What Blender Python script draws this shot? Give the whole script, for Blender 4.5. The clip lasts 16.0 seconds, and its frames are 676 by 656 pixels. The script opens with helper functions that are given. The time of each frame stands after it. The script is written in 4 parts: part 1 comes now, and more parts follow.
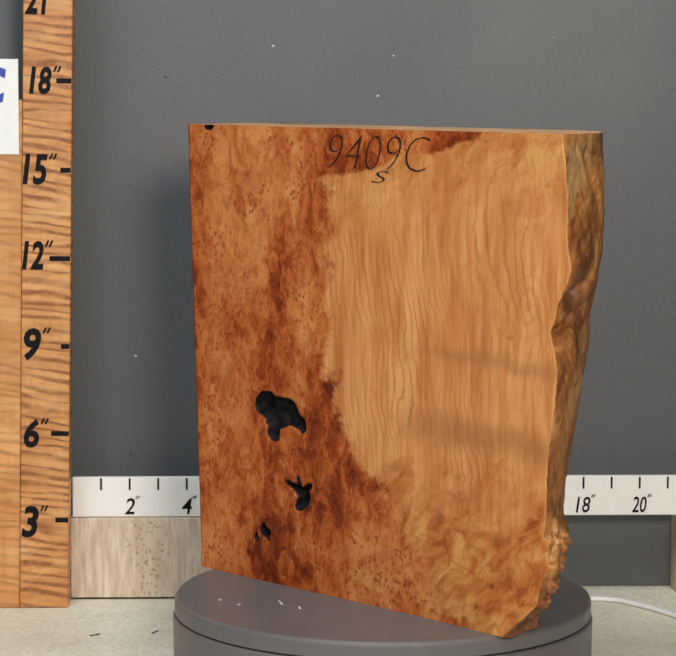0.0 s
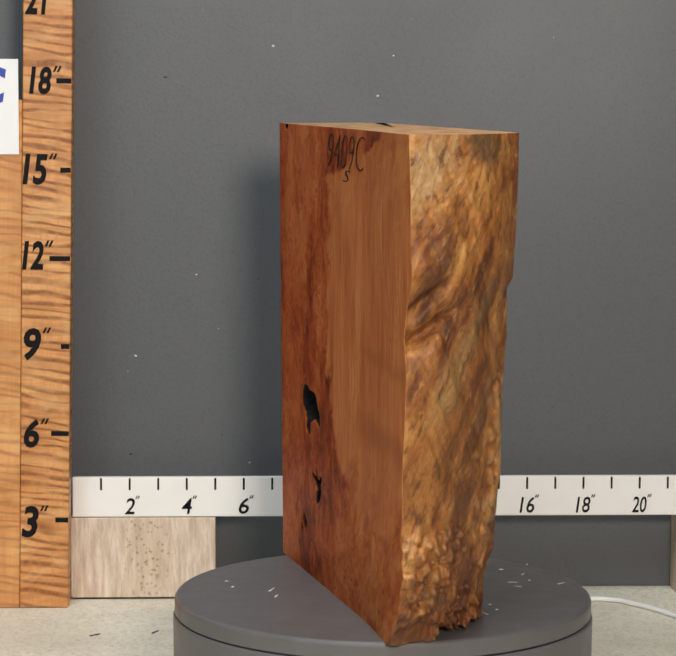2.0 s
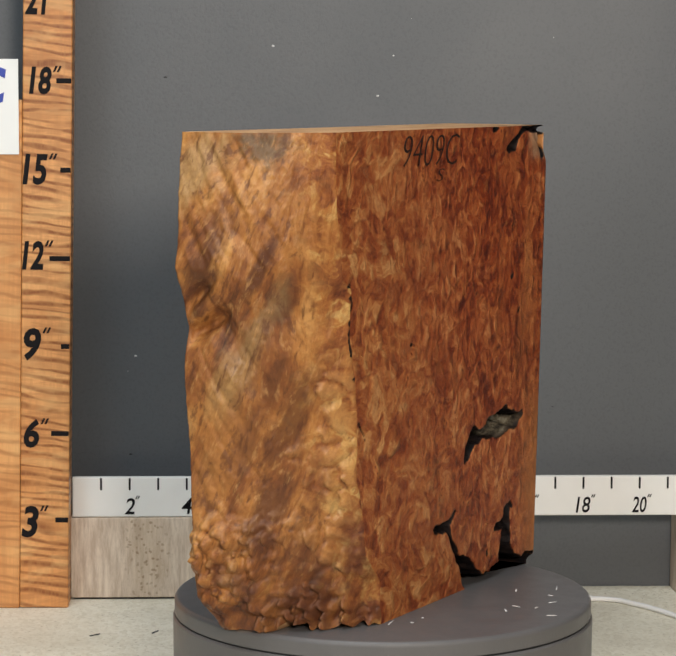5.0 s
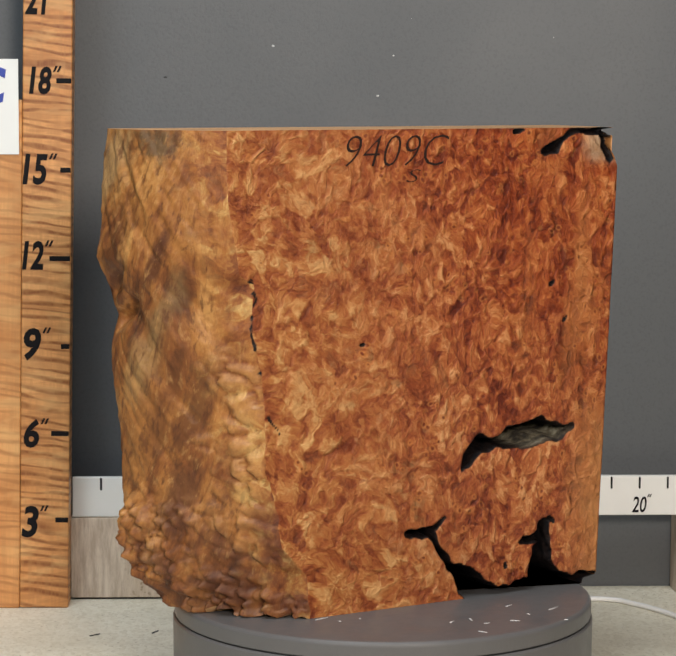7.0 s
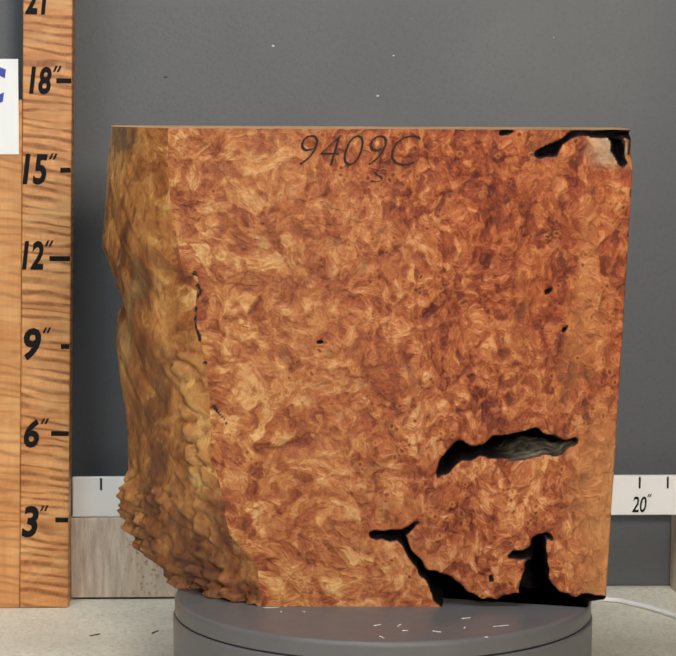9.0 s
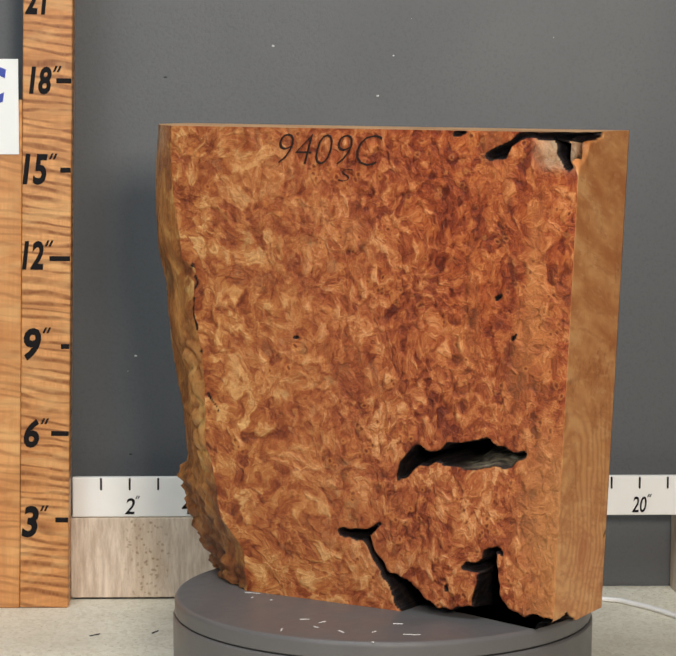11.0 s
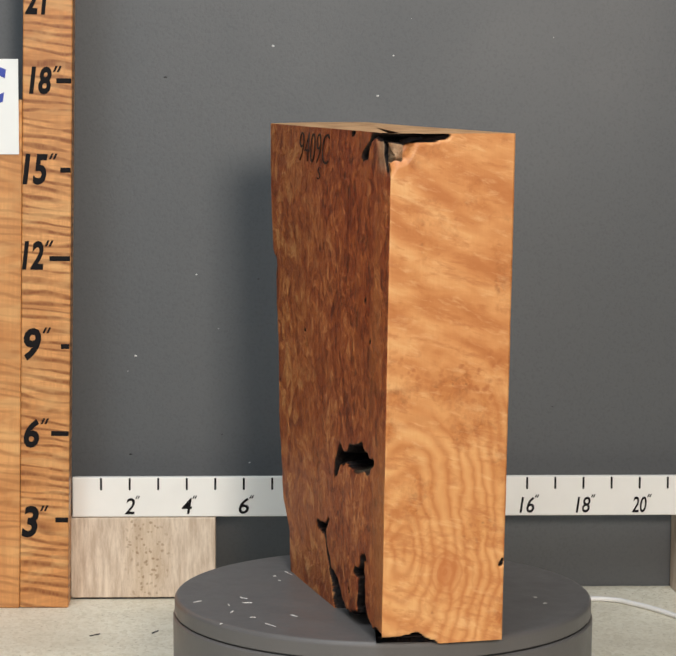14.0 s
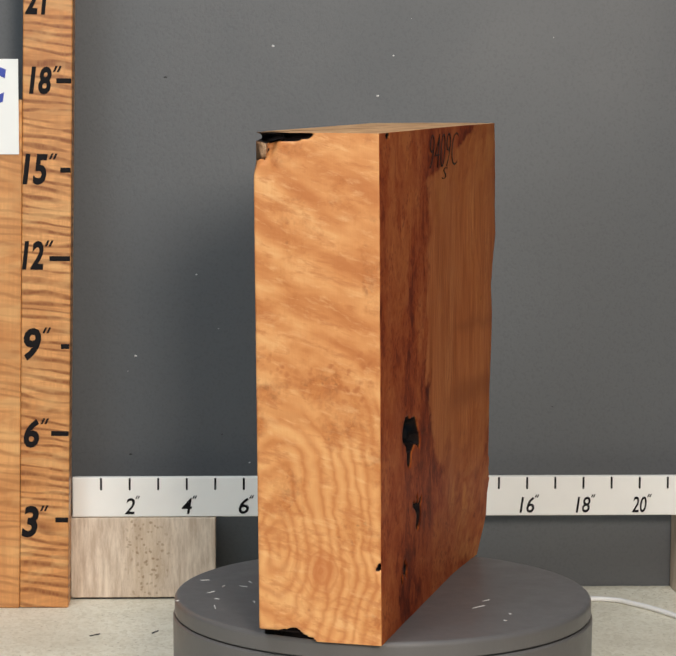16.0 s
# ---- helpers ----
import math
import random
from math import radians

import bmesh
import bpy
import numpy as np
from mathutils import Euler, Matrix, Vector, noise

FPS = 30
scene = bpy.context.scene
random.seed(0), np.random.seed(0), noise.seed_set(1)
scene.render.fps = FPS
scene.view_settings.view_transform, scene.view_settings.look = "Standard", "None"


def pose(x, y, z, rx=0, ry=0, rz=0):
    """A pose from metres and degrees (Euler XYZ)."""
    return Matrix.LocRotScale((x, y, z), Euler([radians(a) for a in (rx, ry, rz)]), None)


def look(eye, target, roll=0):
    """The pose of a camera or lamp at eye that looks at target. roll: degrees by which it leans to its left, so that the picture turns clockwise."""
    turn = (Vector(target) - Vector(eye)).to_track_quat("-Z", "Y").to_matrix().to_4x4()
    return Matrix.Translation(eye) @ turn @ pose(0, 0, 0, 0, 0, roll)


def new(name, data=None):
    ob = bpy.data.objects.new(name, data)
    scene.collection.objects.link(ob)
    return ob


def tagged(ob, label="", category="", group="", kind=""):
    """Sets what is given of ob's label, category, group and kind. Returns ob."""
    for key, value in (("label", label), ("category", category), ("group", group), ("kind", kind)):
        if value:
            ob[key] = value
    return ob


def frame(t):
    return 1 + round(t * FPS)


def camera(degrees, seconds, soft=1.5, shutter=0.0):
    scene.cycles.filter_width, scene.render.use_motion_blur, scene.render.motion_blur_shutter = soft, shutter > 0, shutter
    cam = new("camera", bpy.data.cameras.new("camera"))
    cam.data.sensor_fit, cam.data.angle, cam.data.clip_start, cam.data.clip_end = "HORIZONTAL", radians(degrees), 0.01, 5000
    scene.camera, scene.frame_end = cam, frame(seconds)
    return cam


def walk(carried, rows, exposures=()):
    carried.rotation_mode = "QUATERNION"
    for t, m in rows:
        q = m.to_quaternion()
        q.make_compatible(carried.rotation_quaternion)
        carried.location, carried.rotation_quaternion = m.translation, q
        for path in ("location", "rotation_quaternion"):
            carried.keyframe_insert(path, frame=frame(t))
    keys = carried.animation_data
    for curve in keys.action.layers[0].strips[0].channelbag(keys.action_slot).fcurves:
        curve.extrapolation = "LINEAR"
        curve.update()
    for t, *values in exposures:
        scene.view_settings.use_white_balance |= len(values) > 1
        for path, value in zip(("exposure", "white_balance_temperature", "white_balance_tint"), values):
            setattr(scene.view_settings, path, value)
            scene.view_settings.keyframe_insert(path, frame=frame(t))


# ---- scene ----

# ------------------------------------------------------------ camera
cam = camera(16.65, 16.0, soft=1.8)
EYE = Vector((-0.10467, -1.69019, 0.46555))
STAND = look(EYE, EYE + Vector((0.04146, 0.99329, -0.10794)), 0.243)
walk(cam, [(0.0, STAND), (16.0, STAND)], exposures=[(0.0, 0.0), (16.0, 0.0)])

# ------------------------------------------------------------ world and lamps
world = bpy.data.worlds.new("room_air")
scene.world = world
world.use_nodes = True
world.node_tree.nodes["Background"].inputs[0].default_value = (0.30, 0.58, 0.80, 1)
world.node_tree.nodes["Background"].inputs[1].default_value = 0.05


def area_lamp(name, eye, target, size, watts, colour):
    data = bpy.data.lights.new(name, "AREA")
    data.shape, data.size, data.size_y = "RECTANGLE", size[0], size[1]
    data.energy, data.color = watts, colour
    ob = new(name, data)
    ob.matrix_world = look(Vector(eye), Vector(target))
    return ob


# Unseen lamps, added without fixtures: overhead, front key and cool left fill.
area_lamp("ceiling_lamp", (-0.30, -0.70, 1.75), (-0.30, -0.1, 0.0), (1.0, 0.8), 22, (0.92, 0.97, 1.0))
area_lamp("front_key_lamp", (0.22, -1.82, 0.80), (-0.1, 0.1, 0.25), (0.32, 0.32), 23.8, (1.0, 0.885, 0.77))
area_lamp("left_fill_lamp", (-1.15, -1.75, 0.9), (-0.1, 0.0, 0.25), (0.9, 1.0), 8.0, (0.80, 0.93, 1.0))

# ------------------------------------------------------------ material helpers


class Nodes:
    """A small builder of node materials."""

    def __init__(self, name):
        self.mat = bpy.data.materials.new(name)
        self.mat.use_nodes = True
        self.tree = self.mat.node_tree
        self.bsdf = self.tree.nodes["Principled BSDF"]

    def add(self, kind, ins=(), operation="", feature="", data_type="", blend_type="", attribute_name="", use_clamp=False):
        n = self.tree.nodes.new(kind)
        if operation:
            n.operation = operation
        if feature:
            n.feature = feature
        if data_type:
            n.data_type = data_type
        if blend_type:
            n.blend_type = blend_type
        if attribute_name:
            n.attribute_name = attribute_name
        if use_clamp:
            n.use_clamp = True
        for k, v in dict(ins).items():
            self.put(n.inputs[k], v)
        return n

    def put(self, socket, v):
        if isinstance(v, bpy.types.NodeSocket):
            self.tree.links.new(v, socket)
        else:
            socket.default_value = v

    def coords(self, scale=(1, 1, 1), turn=(0, 0, 0), source="Object"):
        c = self.add("ShaderNodeTexCoord").outputs[source]
        if any(turn):
            c = self.add("ShaderNodeMapping", {"Vector": c, "Rotation": turn}).outputs[0]
        return self.add("ShaderNodeMapping", {"Vector": c, "Scale": scale}).outputs[0]

    def noise(self, vec, scale, detail=4.0, rough=0.55, distort=0.0, colour=False):
        n = self.add("ShaderNodeTexNoise", {"Vector": vec, "Scale": scale, "Detail": detail, "Roughness": rough, "Distortion": distort})
        return n.outputs["Color" if colour else "Fac"]

    def voronoi(self, vec, scale, feature="F1", out="Distance"):
        return self.add("ShaderNodeTexVoronoi", {"Vector": vec, "Scale": scale}, feature=feature).outputs[out]

    def facet(self, vec, scale):
        """Tilted facets, about -0.4 to 0.4: each cell slopes its own way."""
        v = self.add("ShaderNodeTexVoronoi", {"Vector": vec, "Scale": scale}, feature="SMOOTH_F1")
        v.inputs["Smoothness"].default_value = 0.75
        lean = self.add("ShaderNodeVectorMath", {0: v.outputs["Color"], 1: (0.5, 0.5, 0.5)}, operation="SUBTRACT").outputs[0]
        off = self.add("ShaderNodeVectorMath", {0: vec, 1: v.outputs["Position"]}, operation="SUBTRACT").outputs[0]
        d = self.add("ShaderNodeVectorMath", {0: lean, 1: off}, operation="DOT_PRODUCT").outputs["Value"]
        return self.math("MULTIPLY", d, scale * 1.6)

    def wave(self, vec, scale, distort=3.0, detail=2.0, dscale=1.5, axis="X", rings=False):
        n = self.add("ShaderNodeTexWave", {"Vector": vec, "Scale": scale, "Distortion": distort, "Detail": detail, "Detail Scale": dscale})
        n.wave_type = "RINGS" if rings else "BANDS"
        if not rings:
            n.bands_direction = axis
        else:
            n.rings_direction = axis
        return n.outputs["Fac"]

    def ramp(self, fac, stops, ease="LINEAR"):
        n = self.add("ShaderNodeValToRGB", {"Fac": fac})
        n.color_ramp.interpolation = ease
        el = n.color_ramp.elements
        while len(el) < len(stops):
            el.new(0.5)
        for e, (p, c) in zip(el, stops):
            e.position = p
            e.color = (c, c, c, 1) if isinstance(c, (int, float)) else (*c, 1)
        return n.outputs["Color"]

    def mix(self, fac, a, b, blend="MIX"):
        n = self.add("ShaderNodeMix", data_type="RGBA", blend_type=blend)
        for k, v in ((0, fac), (6, a), (7, b)):
            self.put(n.inputs[k], (*v, 1) if isinstance(v, tuple) and len(v) == 3 else v)
        return n.outputs[2]

    def math(self, op, a, b=0.0, clamp=False):
        n = self.add("ShaderNodeMath", operation=op, use_clamp=clamp)
        self.put(n.inputs[0], a)
        self.put(n.inputs[1], b)
        return n.outputs[0]

    def warp(self, vec, scale, amount):
        n = self.noise(vec, scale, 3.0, colour=True)
        d = self.add("ShaderNodeVectorMath", {0: n, 1: (0.5, 0.5, 0.5)}, operation="SUBTRACT").outputs[0]
        d = self.add("ShaderNodeVectorMath", {0: d, "Scale": amount}, operation="SCALE").outputs[0]
        return self.add("ShaderNodeVectorMath", {0: vec, 1: d}, operation="ADD").outputs[0]

    def axis(self, vec, which):
        return self.add("ShaderNodeSeparateXYZ", {0: vec}).outputs[which]

    def attribute(self, name):
        return self.add("ShaderNodeAttribute", attribute_name=name).outputs["Fac"]

    def finish(self, colour, rough=0.5, bump=None, depth=0.001, strength=1.0, spec=0.5, coat=0.0, matt=None, oil=None):
        if oil:
            # amber oil film over the wood, added to darken faces that turn aside: colour lost in the film is put back
            # into the wood below
            colour = self.mix(1.0, colour, tuple(1 / c for c in oil), "MULTIPLY")
        self.put(self.bsdf.inputs["Base Color"], (*colour, 1) if isinstance(colour, tuple) else colour)
        if matt is not None:
            n = self.add("ShaderNodeMix", data_type="FLOAT")
            for k, v in ((0, matt), (2, rough), (3, 0.88)):
                self.put(n.inputs[k], v)
            rough = n.outputs[0]
            dull = self.math("SUBTRACT", 1.0, self.math("MULTIPLY", matt, 0.8))
            spec = self.math("MULTIPLY", dull, spec)
        self.put(self.bsdf.inputs["Roughness"], rough)
        self.put(self.bsdf.inputs["Specular IOR Level"], spec)
        self.bsdf.inputs["Coat Weight"].default_value = coat
        self.bsdf.inputs["Coat Roughness"].default_value = 0.25
        if oil:
            self.put(self.bsdf.inputs["Coat Weight"], self.math("SUBTRACT", 1.0, matt))
            self.bsdf.inputs["Coat IOR"].default_value = 1.18
            self.bsdf.inputs["Coat Roughness"].default_value = 0.55
            self.bsdf.inputs["Coat Tint"].default_value = (*oil, 1)
        if bump is not None:
            b = self.add("ShaderNodeBump", {"Height": bump, "Distance": depth, "Strength": strength})
            self.tree.links.new(b.outputs[0], self.bsdf.inputs["Normal"])
        return self.mat


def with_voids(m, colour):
    """Black bark in the knots; in open cracks it also paints in deep shade."""
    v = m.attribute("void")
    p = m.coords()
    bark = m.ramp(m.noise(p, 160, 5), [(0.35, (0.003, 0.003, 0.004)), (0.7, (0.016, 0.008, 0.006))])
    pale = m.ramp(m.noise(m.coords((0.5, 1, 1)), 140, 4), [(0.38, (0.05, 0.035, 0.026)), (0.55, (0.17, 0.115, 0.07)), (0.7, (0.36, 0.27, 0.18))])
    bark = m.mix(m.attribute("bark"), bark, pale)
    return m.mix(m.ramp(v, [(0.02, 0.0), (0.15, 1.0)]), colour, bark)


# ------------------------------------------------------------ wood of the block
TAN, GOLD, ORANGE = (0.58, 0.255, 0.080), (0.71, 0.375, 0.122), (0.48, 0.155, 0.038)
RED, MAROON = (0.29, 0.070, 0.016), (0.115, 0.023, 0.008)


def burl_colour(m, p, fine=1.0, pale=0.0, contrast=1.0, flakes=0.42, creases=0.6, patches=1.0):
    """Eyes, swirls, flakes and creases of burl."""
    w = m.warp(m.warp(p, 30 * fine, 0.030), 110 * fine, 0.010)
    big = m.noise(p, 15, 3.0, 0.6)
    mid = m.noise(w, 75 * fine, 5.0, 0.60, 0.5)
    flake = m.axis(m.voronoi(w, 130 * fine, out="Color"), 0)
    tint = m.math("MULTIPLY", m.math("SUBTRACT", big, 0.5), patches)
    tint = m.math("ADD", tint, m.math("MULTIPLY", m.math("SUBTRACT", mid, 0.5), 2.2 * contrast))
    tint = m.math("ADD", tint, m.math("MULTIPLY", m.math("SUBTRACT", flake, 0.5), flakes))
    tint = m.math("ADD", tint, 0.5 + pale)
    col = m.ramp(tint, [(0.06, MAROON), (0.28, RED), (0.48, ORANGE), (0.68, TAN), (0.92, GOLD)])
    rim = m.ramp(m.voronoi(m.warp(p, 55 * fine, 0.022), 85 * fine, "DISTANCE_TO_EDGE"), [(0.0, 1.0), (0.03, 0.55), (0.09, 0.0)])
    rim = m.math("MULTIPLY", rim, m.math("MULTIPLY", m.ramp(m.noise(p, 70, 3.0), [(0.42, 0.0), (0.58, 1.0)]), creases))
    col = m.mix(rim, col, RED)
    eyes = m.ramp(m.voronoi(m.warp(p, 60, 0.012), 110 * fine), [(0.0, 1.0), (0.14, 0.7), (0.24, 0.0)])
    spots = m.math("MULTIPLY", eyes, m.ramp(m.noise(p, 26, 2.0), [(0.48, 0.0), (0.62, 0.9)]))
    return m.mix(spots, col, MAROON), mid, flake


def face_a_material():
    m = Nodes("burl_and_curl_face")
    p = m.coords()
    x, z = m.axis(p, 0), m.axis(p, 2)
    burl, mid, cell = burl_colour(m, m.coords((1, 1, 0.62)), 1.7, -0.04, 0.62, 0.10, 0.2, 1.9)
    burl = m.mix(1.0, burl, (0.90, 0.80, 0.80), "MULTIPLY")
    loose, mid2, _ = burl_colour(m, m.coords((1, 1, 0.55), (0, radians(-50), 0)), 1.0, 0.12, 0.75, 0.12, 0.5)
    loose = m.mix(1.0, loose, (0.95, 1.03, 1.0), "MULTIPLY")
    dots = m.ramp(m.voronoi(m.warp(p, 90, 0.006), 215), [(0.0, 1.0), (0.24, 0.7), (0.38, 0.0)])
    dots = m.math("MULTIPLY", dots, m.ramp(m.noise(p, 30, 3.0), [(0.45, 0.0), (0.57, 0.9)]))
    burl = m.mix(dots, burl, (0.24, 0.045, 0.014))
    # straight curly grain with upright dark lines
    g = m.warp(m.coords((1, 1, 0.10)), 16, 0.02)
    lines = m.noise(g, 150, 5.0, 0.62)
    wide = m.noise(m.warp(m.coords((1, 1, 0.25)), 9, 0.05), 26, 3.0)
    sway = m.warp(m.warp(m.coords((1, 1, 0.62), (0, radians(9), 0)), 6, 0.13), 34, 0.014)
    dark_lines = m.ramp(m.wave(sway, 46, 3.0, 3.0, 1.6), [(0.0, 1.0), (0.10, 0.6), (0.30, 0.0)])
    curl = m.ramp(m.math("ADD", m.math("MULTIPLY", lines, 0.65), m.math("MULTIPLY", wide, 0.55)), [(0.40, (0.42, 0.165, 0.047)), (0.56, (0.59, 0.268, 0.092)), (0.74, (0.72, 0.395, 0.155))])
    lined = m.ramp(m.noise(p, 15, 3.0), [(0.40, 0.12), (0.58, 0.52)])
    curl = m.mix(m.math("MULTIPLY", dark_lines, lined), curl, (0.32, 0.115, 0.034))
    # a knot's swirl beside the natural edge
    eye = m.add("ShaderNodeMapping", {"Vector": m.warp(p, 24, 0.02), "Location": (-0.176, 0, -0.232 * 0.8), "Scale": (1, 0, 0.8)}).outputs[0]
    far_off = m.add("ShaderNodeVectorMath", {0: eye}, operation="LENGTH").outputs["Value"]
    swirl = m.ramp(m.math("SINE", m.math("MULTIPLY", far_off, 800.0)), [(0.0, 0.0), (0.9, 0.28)])
    curl = m.mix(m.math("MULTIPLY", swirl, m.ramp(far_off, [(0.006, 1.0), (0.034, 0.0)])), curl, (0.37, 0.150, 0.050))
    # level dark bands across the grain
    zz = m.math("ADD", z, m.math("MULTIPLY", m.math("SUBTRACT", m.noise(p, 20, 3.0), 0.5), 0.03))
    band = m.ramp(m.math("MULTIPLY", zz, 2.0), [(0.240, 0.0), (0.264, 0.6), (0.284, 0.55), (0.306, 0.0)])
    thin = m.ramp(m.math("MULTIPLY", zz, 2.0), [(0.370, 0.0), (0.384, 0.5), (0.400, 0.0)])
    right = m.ramp(m.math("ADD", x, 0.5), [(0.535, 0.0), (0.60, 1.0)])
    curl = m.mix(m.math("MULTIPLY", m.math("MAXIMUM", band, thin), right), curl, (0.34, 0.140, 0.050))
    # where burl gives way to curl: upright line, and a slope at the foot
    n1 = m.math("MULTIPLY", m.math("SUBTRACT", m.noise(p, 30, 6.0, 0.7), 0.5), 0.10)
    edge = m.math("ADD", x, n1)
    line = m.math("MAXIMUM", m.math("MULTIPLY", m.math("SUBTRACT", 0.125, z), 0.9), -0.022)
    line = m.math("MAXIMUM", line, m.math("MULTIPLY", m.math("SUBTRACT", z, 0.315), 4.5))
    inside = m.ramp(m.math("ADD", m.math("SUBTRACT", line, edge), 0.5), [(0.494, 0.0), (0.504, 1.0)])
    patch = m.ramp(m.noise(p, 17, 4.0, 0.6), [(0.55, 0.0), (0.68, 0.7)])
    ragged = m.math("MULTIPLY", m.math("SUBTRACT", m.noise(m.coords((1, 1, 0.5), (0, radians(-50), 0)), 26, 5.0, 0.65), 0.5), 0.30)
    foot = m.ramp(m.math("ADD", z, ragged), [(0.055, 0.95), (0.135, 0.0)])
    top = m.ramp(m.math("ADD", z, n1), [(0.270, 0.0), (0.345, 0.8)])
    colour = m.mix(m.math("MAXIMUM", m.math("MAXIMUM", foot, top), patch), curl, loose)
    colour = m.mix(inside, colour, burl)
    rough = m.ramp(mid, [(0.3, 0.50), (0.7, 0.36)])
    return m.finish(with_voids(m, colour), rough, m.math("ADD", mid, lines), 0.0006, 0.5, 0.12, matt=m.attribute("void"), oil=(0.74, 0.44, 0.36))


def flame(m, p, size, lift=0.0, spread=1.0):
    """Figured burl: tilted flakes of lighter and darker fibre that curl round each other, with the sheen of their tilt
    painted into the tone. Returns colour and relief.
    """
    w = m.warp(m.warp(p, 20 * size, 0.030 / size), 62 * size, 0.011 / size)
    cell = m.add("ShaderNodeTexVoronoi", {"Vector": w, "Scale": 92 * size}, feature="SMOOTH_F1")
    cell.inputs["Smoothness"].default_value = 0.22
    own = m.math("SUBTRACT", m.axis(cell.outputs["Color"], 0), 0.5)
    chips = m.add("ShaderNodeTexVoronoi", {"Vector": m.warp(w, 120 * size, 0.006 / size), "Scale": 215 * size}, feature="SMOOTH_F1")
    chips.inputs["Smoothness"].default_value = 0.30
    small = m.math("SUBTRACT", m.axis(chips.outputs["Color"], 1), 0.5)
    lean = m.facet(w, 80 * size)
    fibre = m.math("SINE", m.math("MULTIPLY", m.math("ADD", cell.outputs["Distance"], m.math("MULTIPLY", m.noise(w, 140 * size, 2.0), 0.5)), 26.0))
    fine = m.math("SUBTRACT", m.noise(m.warp(w, 90 * size, 0.02 / size), 300 * size, 4.0, 0.65), 0.5)
    broad = m.math("SUBTRACT", m.noise(p, 17, 3.0, 0.6), 0.5)
    tone = 0.5 + lift
    for field, weight in ((own, 0.40), (small, 0.26), (lean, 0.46), (fibre, 0.040), (fine, 0.62), (broad, 0.62)):
        tone = m.math("ADD", m.math("MULTIPLY", field, weight * spread), tone)
    col = m.ramp(tone, [(0.10, (0.115, 0.020, 0.010)), (0.30, (0.245, 0.055, 0.020)), (0.48, (0.370, 0.106, 0.036)), (0.66, (0.500, 0.190, 0.066)), (0.92, (0.720, 0.390, 0.175))])
    return col, m.math("ADD", m.math("MULTIPLY", lean, 1.1), m.math("ADD", m.math("ADD", m.math("MULTIPLY", small, 0.30), m.math("MULTIPLY", fine, 0.55)), m.math("MULTIPLY", fibre, 0.035)))


